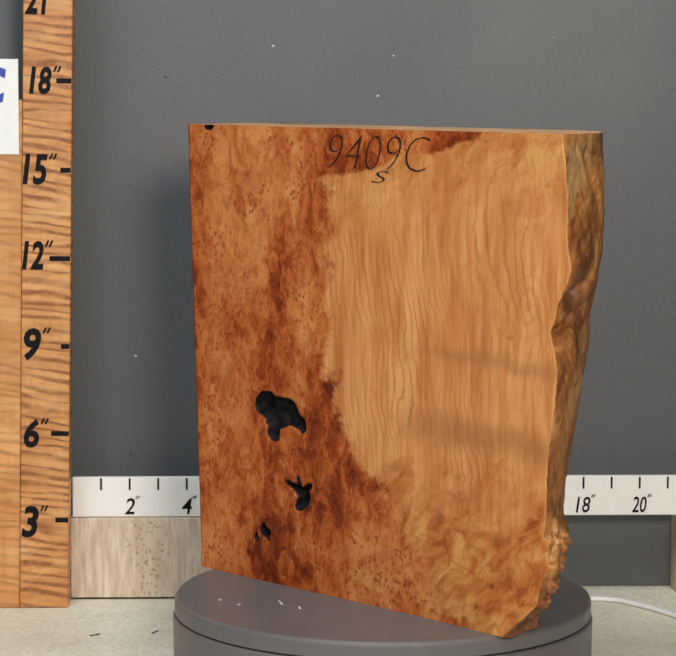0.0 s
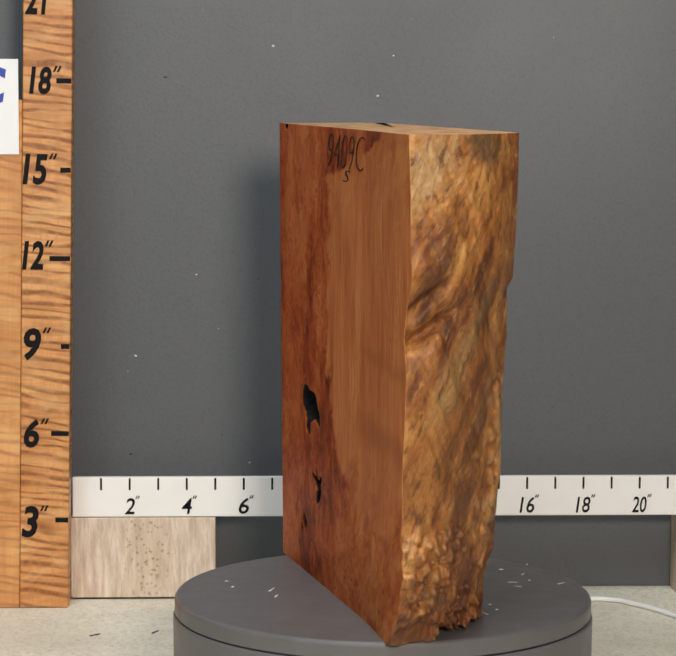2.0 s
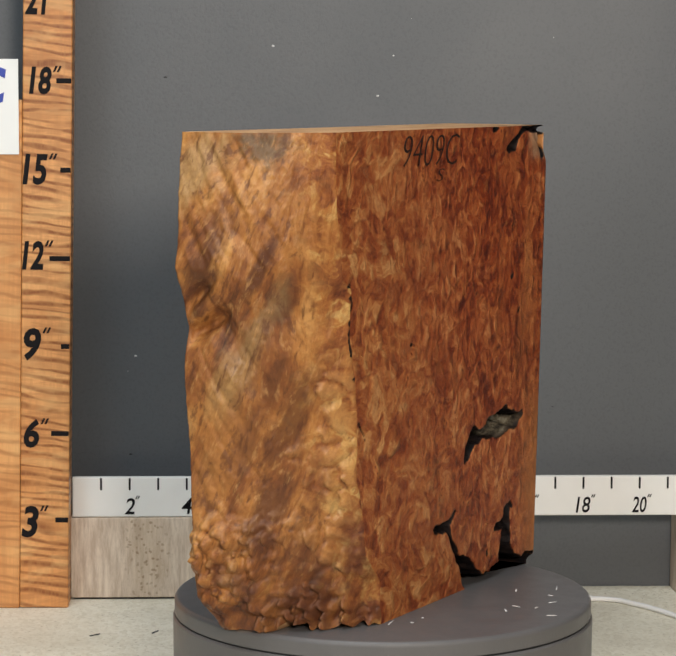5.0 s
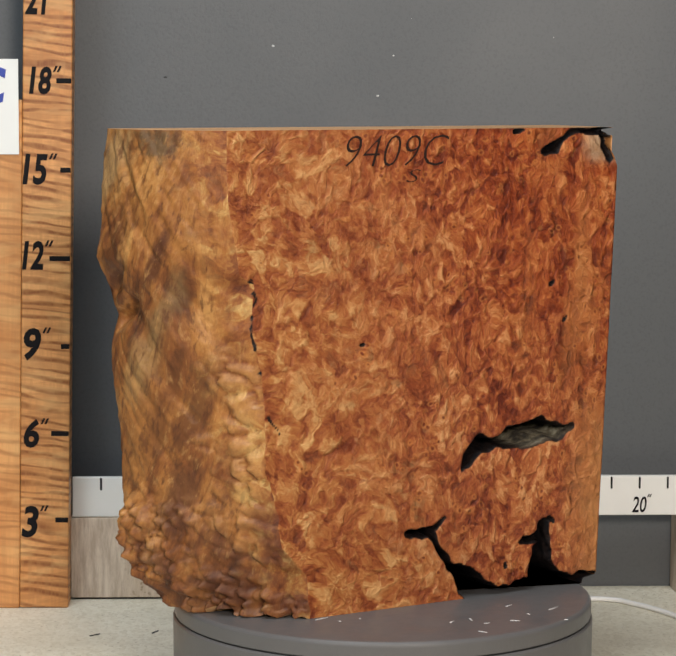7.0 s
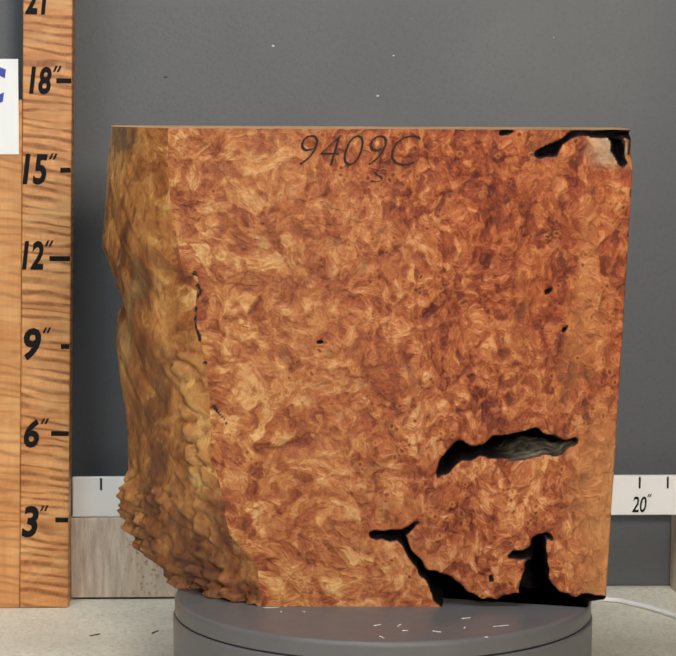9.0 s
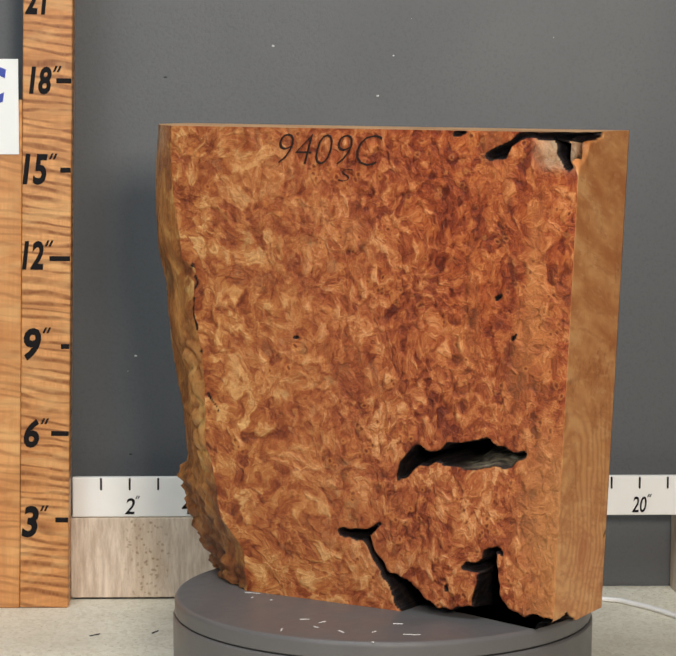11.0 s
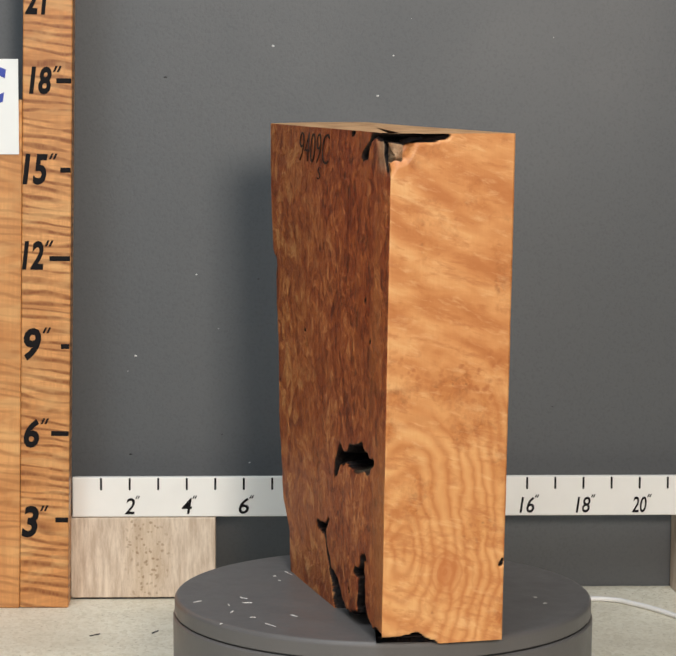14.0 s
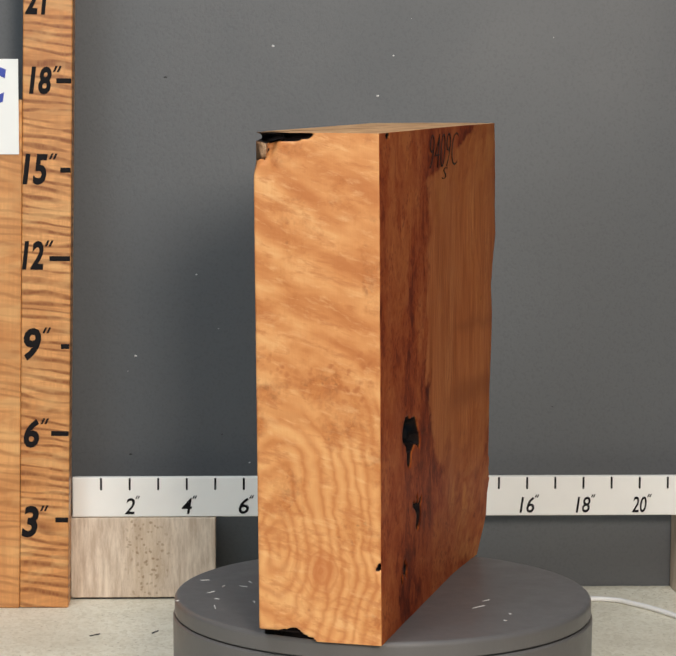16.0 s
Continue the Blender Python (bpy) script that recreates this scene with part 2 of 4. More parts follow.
def face_b_material():
    m = Nodes("burl_face")
    p = m.coords()
    x, z = m.axis(p, 0), m.axis(p, 2)
    fine, relief_f = flame(m, m.coords((1.15, 1, 0.95)), 1.15, 0.025, 1.0)
    coarse, relief_c = flame(m, m.coords((1.0, 1, 1.15), (0, radians(14), 0)), 0.72, 0.075, 1.1)
    coarse = m.mix(1.0, coarse, (0.93, 1.0, 0.88), "MULTIPLY")
    n1 = m.math("MULTIPLY", m.math("SUBTRACT", m.noise(p, 13, 4.0, 0.6), 0.5), 0.16)
    across = m.math("ADD", m.math("ADD", x, n1), m.math("MULTIPLY", m.math("SUBTRACT", 0.17, z), 0.25))
    side = m.ramp(m.math("ADD", across, 0.5), [(0.46, 0.0), (0.62, 1.0)])
    # redder heartwood high up beside the sawn edge
    heart = m.math("MULTIPLY", m.ramp(m.math("ADD", across, 0.5), [(0.40, 1.0), (0.56, 0.0)]), m.ramp(m.math("ADD", z, n1), [(0.10, 0.35), (0.24, 1.0)]))
    fine = m.mix(heart, fine, m.mix(1.0, fine, (0.92, 0.69, 0.54), "MULTIPLY"))
    colour = m.mix(side, fine, coarse)
    relief = m.mix(side, relief_f, relief_c)
    # pale upright streaks beside the sawn edge
    streak = m.ramp(m.noise(m.warp(m.coords((1, 1, 0.16)), 20, 0.02), 34, 3.0), [(0.48, 0.0), (0.66, 0.45)])
    far = m.math("MULTIPLY", m.ramp(m.math("ADD", x, 0.5), [(0.385, 1.0), (0.44, 0.0)]), m.ramp(z, [(0.14, 0.0), (0.20, 1.0)]))
    colour = m.mix(m.math("MULTIPLY", streak, far), colour, (0.52, 0.215, 0.068))
    # bird's eyes: dark pips, some with a paler ring
    d = m.voronoi(m.warp(p, 80, 0.007), 125)
    many = m.ramp(m.math("ADD", m.noise(p, 36, 3.0), m.math("MULTIPLY", side, -0.12)), [(0.46, 0.0), (0.58, 1.0)])
    ring = m.ramp(d, [(0.10, 0.0), (0.26, 0.55), (0.38, 0.0)])
    colour = m.mix(m.math("MULTIPLY", ring, many), colour, (0.55, 0.205, 0.056))
    pips = m.ramp(d, [(0.0, 1.0), (0.12, 0.75), (0.20, 0.0)])
    colour = m.mix(m.math("MULTIPLY", pips, many), colour, (0.150, 0.026, 0.009))
    # a chain of dark knots running down near the sawn edge
    line = m.math("ABSOLUTE", m.math("ADD", m.math("ADD", x, 0.123), m.math("MULTIPLY", m.math("SUBTRACT", m.noise(p, 24, 2.0), 0.5), 0.03)))
    knots = m.math("MULTIPLY", m.ramp(line, [(0.002, 1.0), (0.010, 0.0)]), m.ramp(m.noise(m.coords((1, 1, 0.6)), 95, 3.0), [(0.52, 0.0), (0.60, 0.9)]))
    knots = m.math("MULTIPLY", knots, m.ramp(z, [(0.17, 0.0), (0.20, 1.0), (0.29, 1.0), (0.32, 0.0)]))
    colour = m.mix(knots, colour, (0.120, 0.020, 0.010))
    # the burl fades into honey-coloured wood low down beside the sawn edge
    fade = m.math("MULTIPLY", m.ramp(m.math("ADD", m.math("ADD", x, 0.5), m.math("MULTIPLY", n1, 0.25)), [(0.338, 0.7), (0.378, 0.0)]), m.ramp(z, [(0.10, 1.0), (0.16, 0.0)]))
    colour = m.mix(fade, colour, m.ramp(m.noise(m.coords((1, 1, 0.4)), 70, 4.0), [(0.35, (0.44, 0.185, 0.058)), (0.65, (0.60, 0.300, 0.105))]))
    # fresh pale wood where the top corner broke off
    broken = m.math("MULTIPLY", m.ramp(m.math("ADD", m.math("ADD", x, 0.5), m.math("MULTIPLY", n1, 0.06)), [(0.346, 1.0), (0.360, 0.0)]), m.ramp(m.math("ADD", z, m.math("MULTIPLY", n1, 0.06)), [(0.319, 0.0), (0.327, 0.85)]))
    colour = m.mix(broken, colour, m.ramp(m.noise(p, 120, 4.0), [(0.35, (0.34, 0.20, 0.105)), (0.65, (0.60, 0.44, 0.28))]))
    rough = m.ramp(m.noise(p, 60, 4.0), [(0.3, 0.44), (0.7, 0.32)])
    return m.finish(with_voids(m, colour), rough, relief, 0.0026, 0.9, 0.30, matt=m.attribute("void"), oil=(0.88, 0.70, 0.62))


def edge_r_material():
    m = Nodes("sawn_honey_wood")
    p = m.coords()
    z = m.axis(p, 2)
    t = m.coords((1, 0.28, 1.0), (radians(-17), 0, 0))
    bands = m.noise(m.warp(t, 24, 0.02), 48, 5.0, 0.58)
    sweep = m.wave(m.warp(m.coords((1, 1, 1), (radians(-24), 0, 0)), 14, 0.055), 11.5, 3.5, 3.0, 1.4, "Z")
    bands = m.math("ADD", m.math("MULTIPLY", bands, 0.62), m.math("ADD", m.math("MULTIPLY", sweep, 0.12), 0.14))
    col = m.ramp(bands, [(0.38, (0.50, 0.178, 0.054)), (0.47, (0.61, 0.255, 0.086)), (0.55, (0.71, 0.340, 0.128)), (0.66, (0.82, 0.49, 0.22))])
    c = m.add("ShaderNodeMapping", {"Vector": m.warp(p, 22, 0.03), "Location": (0, -0.035, -0.028), "Scale": (0, 1, 0.42)}).outputs[0]
    rings = m.wave(c, 42, 1.6, 2.0, 1.2, "X", True)
    ringcol = m.ramp(rings, [(0.0, (0.54, 0.210, 0.065)), (0.3, (0.66, 0.295, 0.104)), (1.0, (0.75, 0.390, 0.150))])
    low = m.ramp(m.math("ADD", z, m.math("MULTIPLY", m.noise(p, 18, 2.0), 0.06)), [(0.165, 0.75), (0.225, 0.0)])
    col = m.mix(low, col, ringcol)
    flecks, mid, _ = burl_colour(m, p, 1.4, -0.08, 0.7, 0.1, 0.0)
    spot = m.ramp(m.noise(p, 26, 5.0, 0.65), [(0.53, 0.0), (0.68, 0.75)])
    col = m.mix(spot, col, flecks)
    fine = m.noise(m.coords((1, 3, 0.4)), 220, 3.0)
    gleam = m.ramp(m.noise(m.warp(t, 40, 0.012), 190, 5.0, 0.65), [(0.54, 0.0), (0.70, 0.45)])
    col = m.mix(gleam, col, (0.84, 0.52, 0.25))
    rust = m.ramp(m.noise(m.warp(t, 40, 0.015), 120, 5.0, 0.65), [(0.36, 0.6), (0.46, 0.0)])
    col = m.mix(rust, col, (0.48, 0.165, 0.050))
    belt = m.ramp(z, [(0.150, 0.0), (0.175, 1.0), (0.195, 1.0), (0.215, 0.0)])
    hub = m.add("ShaderNodeMapping", {"Vector": m.warp(p, 45, 0.012), "Location": (0, -0.004, -0.050 * 0.8), "Scale": (0, 1, 0.8)}).outputs[0]
    gap = m.add("ShaderNodeVectorMath", {0: hub}, operation="LENGTH").outputs["Value"]
    loops = m.ramp(m.math("SINE", m.math("MULTIPLY", gap, 1300.0)), [(0.0, 0.0), (0.9, 0.5)])
    col = m.mix(m.math("MULTIPLY", loops, m.ramp(gap, [(0.010, 1.0), (0.030, 0.0)])), col, (0.52, 0.185, 0.055))
    col = m.mix(m.ramp(gap, [(0.002, 0.7), (0.014, 0.0)]), col, (0.46, 0.130, 0.036))
    freckle = m.ramp(m.voronoi(m.warp(p, 70, 0.01), 170), [(0.0, 1.0), (0.3, 0.5), (0.45, 0.0)])
    freckle = m.math("MULTIPLY", m.math("MULTIPLY", freckle, belt), m.ramp(m.noise(p, 40, 3.0), [(0.42, 0.0), (0.6, 0.8)]))
    col = m.mix(freckle, col, (0.40, 0.115, 0.034))
    col = m.mix(m.math("MULTIPLY", fine, 0.25), col, (0.45, 0.19, 0.06))
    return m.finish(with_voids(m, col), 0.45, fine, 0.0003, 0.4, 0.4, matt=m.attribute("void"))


def natural_edge_material():
    m = Nodes("natural_live_edge")
    p = m.coords()
    z = m.axis(p, 2)
    t = m.warp(m.coords((1, 1.0, 0.26), (radians(24), 0, 0)), 14, 0.04)
    streak = m.noise(t, 46, 6.0, 0.62)
    col = m.ramp(streak, [(0.32, (0.060, 0.022, 0.010)), (0.43, (0.235, 0.080, 0.022)), (0.54, (0.40, 0.165, 0.043)), (0.70, (0.60, 0.310, 0.100))])

    def patch(y, zc, wide, tall, soft_noise):
        d = m.add("ShaderNodeMapping", {"Vector": m.coords((1, 1, 1), (radians(24), 0, 0)), "Location": (0, -(y * 0.914 - zc * 0.407) / wide, -(y * 0.407 + zc * 0.914) / tall), "Scale": (0, 1 / wide, 1 / tall)}).outputs[0]
        r = m.add("ShaderNodeVectorMath", {0: d}, operation="LENGTH").outputs["Value"]
        r = m.math("ADD", r, m.math("MULTIPLY", m.math("SUBTRACT", soft_noise, 0.5), 2.2))
        return m.ramp(r, [(0.45, 1.0), (1.15, 0.0)])

    cloud = m.noise(t, 60, 5.0, 0.65)
    tan_top = patch(-0.026, 0.325, 0.020, 0.035, cloud)
    col = m.mix(m.math("MULTIPLY", tan_top, 0.85), col, (0.40, 0.240, 0.100))
    mould = patch(0.014, 0.338, 0.020, 0.014, m.noise(p, 90, 5.0, 0.7))
    col = m.mix(m.math("MULTIPLY", mould, 0.85), col, (0.11, 0.075, 0.040))
    for y, zc, wide, tall in ((-0.020, 0.268, 0.013, 0.045), (0.024, 0.240, 0.006, 0.032), (0.010, 0.255, 0.005, 0.030), (-0.030, 0.236, 0.007, 0.020)):
        col = m.mix(m.math("MULTIPLY", patch(y, zc, wide, tall, cloud), 0.85), col, (0.085, 0.028, 0.012))
    for y, zc, wide, tall in ((-0.006, 0.185, 0.014, 0.055), (0.012, 0.225, 0.008, 0.05)):
        col = m.mix(m.math("MULTIPLY", patch(y, zc, wide, tall, cloud), 0.6), col, (0.25, 0.155, 0.066))
    for y, zc, wide, tall, tone, much in ((-0.024, 0.125, 0.020, 0.055, (0.44, 0.190, 0.050), 0.6), (0.020, 0.155, 0.009, 0.060, (0.115, 0.038, 0.014), 0.8), (0.002, 0.085, 0.010, 0.030, (0.095, 0.034, 0.016), 0.75), (0.000, 0.150, 0.006, 0.050, (0.190, 0.068, 0.020), 0.6)):
        col = m.mix(m.math("MULTIPLY", patch(y, zc, wide, tall, cloud), much), col, tone)
    threads = m.noise(t, 190, 5.0, 0.65)
    col = m.mix(m.ramp(threads, [(0.36, 0.75), (0.47, 0.0)]), col, (0.100, 0.034, 0.014))
    col = m.mix(m.ramp(threads, [(0.56, 0.0), (0.70, 0.55)]), col, (0.60, 0.330, 0.120))
    # the burl figure runs on round the corner
    y = m.axis(p, 1)
    corner = m.ramp(m.math("ADD", y, m.math("MULTIPLY", m.math("SUBTRACT", m.noise(p, 50, 4.0), 0.5), 0.04)), [(0.022, 0.0), (0.046, 0.8)])
    col = m.mix(corner, col, m.mix(1.0, flame(m, m.coords((1.0, 1, 1.15)), 0.72, 0.05, 1.1)[0], (0.92, 1.08, 0.85), "MULTIPLY"))
    # relief shading put into the colour: pale knobs, dark creases, brown foot clusters
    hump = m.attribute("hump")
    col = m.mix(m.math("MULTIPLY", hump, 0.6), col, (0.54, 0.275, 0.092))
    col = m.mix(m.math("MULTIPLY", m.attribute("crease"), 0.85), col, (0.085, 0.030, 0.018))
    # dark brown mottling, stronger towards the foot
    low_mottle = m.math("MULTIPLY", m.ramp(m.noise(p, 45, 4.0, 0.6), [(0.46, 0.0), (0.60, 0.75)]), m.ramp(z, [(0.035, 1.0), (0.095, 0.0)]))
    col = m.mix(low_mottle, col, (0.095, 0.036, 0.022))
    fine = m.noise(p, 260, 4.0, 0.65)
    col = m.mix(m.math("MULTIPLY", m.ramp(fine, [(0.45, 0.0), (0.65, 1.0)]), 0.3), col, (0.16, 0.06, 0.02))
    rough = m.math("SUBTRACT", m.ramp(streak, [(0.38, 0.62), (0.6, 0.40)]), m.math("MULTIPLY", m.math("MAXIMUM", hump, m.attribute("crease")), 0.10))
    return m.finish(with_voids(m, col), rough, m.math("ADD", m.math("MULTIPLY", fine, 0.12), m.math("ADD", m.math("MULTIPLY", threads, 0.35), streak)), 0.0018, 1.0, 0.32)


def top_material():
    m = Nodes("sawn_top")
    p = m.coords()
    col = m.ramp(m.noise(m.coords((0.4, 1, 1)), 60, 4.0), [(0.35, (0.40, 0.20, 0.085)), (0.65, (0.62, 0.36, 0.17))])
    return m.finish(col, 0.6, m.noise(p, 300, 3.0), 0.0003, 0.4)


def maple_material(name, seed, strong):
    """Curly maple board: level dark curls over upright grain."""
    m = Nodes(name)
    p = m.add("ShaderNodeVectorMath", {0: m.coords(), 1: (seed, seed * 2, seed * 3)}, operation="ADD").outputs[0]
    q = m.add("ShaderNodeMapping", {"Vector": p, "Scale": (0.28, 1, 1)}).outputs[0]
    w = m.warp(q, 11, 0.06)
    curls = m.noise(m.add("ShaderNodeMapping", {"Vector": w, "Scale": (0.35, 1, 1)}).outputs[0], 165, 4.0, 0.6)
    base = m.ramp(m.noise(p, 14, 3.0), [(0.35, (0.58, 0.240, 0.070)), (0.65, (0.71, 0.350, 0.125))])
    dark = m.ramp(curls, [(0.40, 1.0), (0.47, 0.6), (0.53, 0.0)])
    tilt = m.add("ShaderNodeMapping", {"Vector": p, "Rotation": (0, radians(-7), 0)}).outputs[0]
    tilt = m.warp(m.add("ShaderNodeMapping", {"Vector": tilt, "Scale": (0.22, 0.22, 1)}).outputs[0], 30, 0.030)
    bars = m.ramp(m.wave(tilt, 38, 3.2, 3.0, 1.8, "Z"), [(0.0, 1.0), (0.20, 0.72), (0.62, 0.0)])
    bars = m.math("MULTIPLY", bars, m.ramp(m.noise(p, 32, 3.0), [(0.34, 0.3), (0.52, 1.0)]))
    dark = m.math("MAXIMUM", m.math("MULTIPLY", dark, 0.35), bars)
    col = m.mix(m.math("MULTIPLY", dark, strong), base, (0.235, 0.070, 0.014))
    grain = m.noise(m.add("ShaderNodeMapping", {"Vector": p, "Scale": (1, 1, 0.05)}).outputs[0], 420, 4.0, 0.6)
    col = m.mix(m.math("MULTIPLY", m.ramp(grain, [(0.4, 1.0), (0.6, 0.0)]), 0.35), col, (0.42, 0.185, 0.06))
    light = m.ramp(m.noise(w, 70, 3.0), [(0.52, 0.0), (0.66, 0.6)])
    col = m.mix(m.math("MULTIPLY", light, 0.6), col, (0.76, 0.46, 0.19))
    return m.finish(col, 0.42, grain, 0.0002, 0.5)


def pale_wood_material():
    """Whitewood block with a patch of birdseye."""
    m = Nodes("pale_burl_block")
    p = m.coords()
    grain = m.noise(m.coords((1, 1, 0.14)), 260, 5.0, 0.7)
    col = m.ramp(grain, [(0.38, (0.50, 0.385, 0.29)), (0.65, (0.72, 0.60, 0.48))])
    w = m.warp(p, 70, 0.01)
    eyes = m.ramp(m.voronoi(w, 210), [(0.0, 1.0), (0.22, 0.7), (0.36, 0.0)])
    d = m.add("ShaderNodeVectorMath", {0: m.add("ShaderNodeMapping", {"Vector": p, "Location": (-0.004, 0, -0.012), "Scale": (1, 0, 0.3)}).outputs[0]}, operation="LENGTH").outputs["Value"]
    near = m.ramp(m.math("ADD", d, m.math("MULTIPLY", m.noise(p, 60, 3.0), 0.03)), [(0.022, 1.0), (0.038, 0.0)])
    col = m.mix(m.math("MULTIPLY", eyes, near), col, (0.15, 0.075, 0.03))
    col = m.mix(m.math("MULTIPLY", near, 0.35), col, (0.52, 0.38, 0.24))
    return m.finish(col, 0.55, grain, 0.0003, 0.5)


def wall_material():
    m = Nodes("grey_wall_paint")
    p = m.coords()
    cloud = m.noise(p, 3.0, 4.0)
    fine = m.noise(p, 420, 3.0, 0.6)
    col = m.mix(cloud, (0.080, 0.087, 0.096), (0.098, 0.103, 0.109))
    col = m.mix(m.ramp(m.noise(p, 90, 4.0, 0.7), [(0.62, 0.0), (0.75, 0.4)]), col, (0.10, 0.10, 0.105))
    col = m.mix(m.ramp(fine, [(0.35, 0.5), (0.5, 0.0)]), col, (0.070, 0.075, 0.082))
    return m.finish(col, m.ramp(cloud, [(0.3, 0.55), (0.7, 0.42)]), m.math("ADD", fine, m.noise(p, 170, 3.0, 0.6)), 0.0004, 0.22)


def turntable_material():
    m = Nodes("grey_turntable_plastic")
    p = m.coords()
    n = m.noise(p, 40, 5.0, 0.65)
    col = m.mix(n, (0.104, 0.101, 0.102), (0.132, 0.126, 0.125))
    dust = m.ramp(m.noise(p, 700, 2.0), [(0.70, 0.0), (0.80, 0.25)])
    col = m.mix(dust, col, (0.35, 0.34, 0.33))
    return m.finish(col, m.ramp(n, [(0.3, 0.32), (0.7, 0.46)]), m.noise(p, 500, 2.0), 0.00015, 0.5)


def table_material():
    m = Nodes("cream_chipboard_table")
    p = m.coords()
    flake = m.voronoi(m.coords((1, 0.6, 1)), 330, out="Color")
    flake = m.axis(flake, 0)
    col = m.ramp(flake, [(0.0, (0.70, 0.66, 0.53)), (0.5, (0.79, 0.75, 0.62)), (1.0, (0.83, 0.80, 0.68))])
    spots = m.ramp(m.noise(p, 330, 3.0, 0.6), [(0.61, 0.0), (0.70, 0.8)])
    col = m.mix(spots, col, (0.27, 0.21, 0.13))
    wear = m.ramp(m.noise(p, 9, 4.0), [(0.4, 0.0), (0.7, 0.4)])
    col = m.mix(wear, col, (0.47, 0.42, 0.32))
    return m.finish(col, 0.6, m.noise(p, 350, 3.0), 0.0003, 0.5)


def plain(name, colour, rough=0.5, vary=0.12, scale=60, spec=0.5):
    m = Nodes(name)
    n = m.noise(m.coords(), scale, 4.0)
    lo, hi = tuple(c * (1 - vary) for c in colour), tuple(min(c * (1 + vary), 1) for c in colour)
    return m.finish(m.mix(n, lo, hi), rough, n, 0.0002, 0.3, spec)


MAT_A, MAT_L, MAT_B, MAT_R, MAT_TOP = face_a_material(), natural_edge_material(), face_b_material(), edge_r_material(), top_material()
MAT_RULE = maple_material("curly_maple_rule", 0.0, 1.0)
MAT_BOARD = maple_material("curly_maple_board", 1.7, 0.5)
MAT_PALE = pale_wood_material()
MAT_WALL, MAT_TURN, MAT_TABLE = wall_material(), turntable_material(), table_material()
MAT_INK = plain("black_brush_ink", (0.006, 0.005, 0.006), 0.6, spec=0.15)
MAT_PEN = plain("thin_black_marker", (0.026, 0.013, 0.010), 0.6, spec=0.2)
MAT_BLUE = plain("blue_marker", (0.03, 0.06, 0.36), 0.5)
MAT_WHITE = plain("white_painted_wood", (0.83, 0.82, 0.79), 0.45, 0.06, 25)
MAT_PAPER = plain("white_paper", (0.83, 0.84, 0.82), 0.8, 0.03)
MAT_CABLE = plain("white_cable_sheath", (0.80, 0.80, 0.80), 0.4, 0.03)
MAT_SCUFF = plain("pale_scuff", (0.74, 0.73, 0.71), 0.6)
MAT_CHIP = plain("pale_paint_chip", (0.5, 0.5, 0.5), 0.6)
MAT_PIT = plain("dark_wall_pit", (0.03, 0.03, 0.032), 0.7)
MAT_ROOM = plain("room_plaster", (0.17, 0.17, 0.17), 0.8, 0.05, 8)
MAT_SEAM_AND_SHADE = plain("dark_seam_and_gap_shade", (0.012, 0.012, 0.013), 0.6)

# ------------------------------------------------------------ mesh helpers


def link(name, bm, material, parent=None, label="", smooth=False):
    mesh = bpy.data.meshes.new(name)
    bm.normal_update()
    bm.to_mesh(mesh)
    bm.free()
    mesh.materials.append(material)
    if smooth:
        mesh.polygons.foreach_set("use_smooth", [True] * len(mesh.polygons))
    ob = new(name, mesh)
    if parent is not None:
        ob.parent = parent
    return tagged(ob, label)


def part(name, bm, material, parent, label="", smooth=False):
    return link(name, bm, material, parent, label, smooth)


def box(x0, x1, y0, y1, z0, z1, bevel=0.0, bm=None):
    bm = bm or bmesh.new()
    geo = bmesh.ops.create_cube(bm, size=1.0, matrix=Matrix.LocRotScale(((x0 + x1) / 2, (y0 + y1) / 2, (z0 + z1) / 2), None, (x1 - x0, y1 - y0, z1 - z0)))
    if bevel:
        edges = list({e for v in geo["verts"] for e in v.link_edges})
        bmesh.ops.bevel(bm, geom=edges, offset=bevel, segments=2, affect="EDGES", profile=0.5)
    return bm


def pebble(x, y, z, rx, ry, rz):
    """A small rounded grain."""
    bm = bmesh.new()
    bmesh.ops.create_icosphere(bm, subdivisions=1, radius=1.0, matrix=Matrix.LocRotScale((x, y, z), None, (rx, ry, rz)))
    return bm


def lathe(profile, sides=256):
    """A turned solid about z; profile: radius and height from the foot up, ends on the axis."""
    bm = bmesh.new()
    rings = []
    for r, z in profile:
        if r < 1e-6:
            rings.append([bm.verts.new((0, 0, z))])
        else:
            rings.append([bm.verts.new((r * math.cos(2 * math.pi * i / sides), r * math.sin(2 * math.pi * i / sides), z)) for i in range(sides)])
    for a, b in zip(rings, rings[1:]):
        for i in range(sides):
            j = (i + 1) % sides
            if len(a) == 1:
                bm.faces.new((a[0], b[j], b[i]))
            elif len(b) == 1:
                bm.faces.new((a[i], a[j], b[0]))
            else:
                bm.faces.new((a[i], a[j], b[j], b[i]))
    return bm


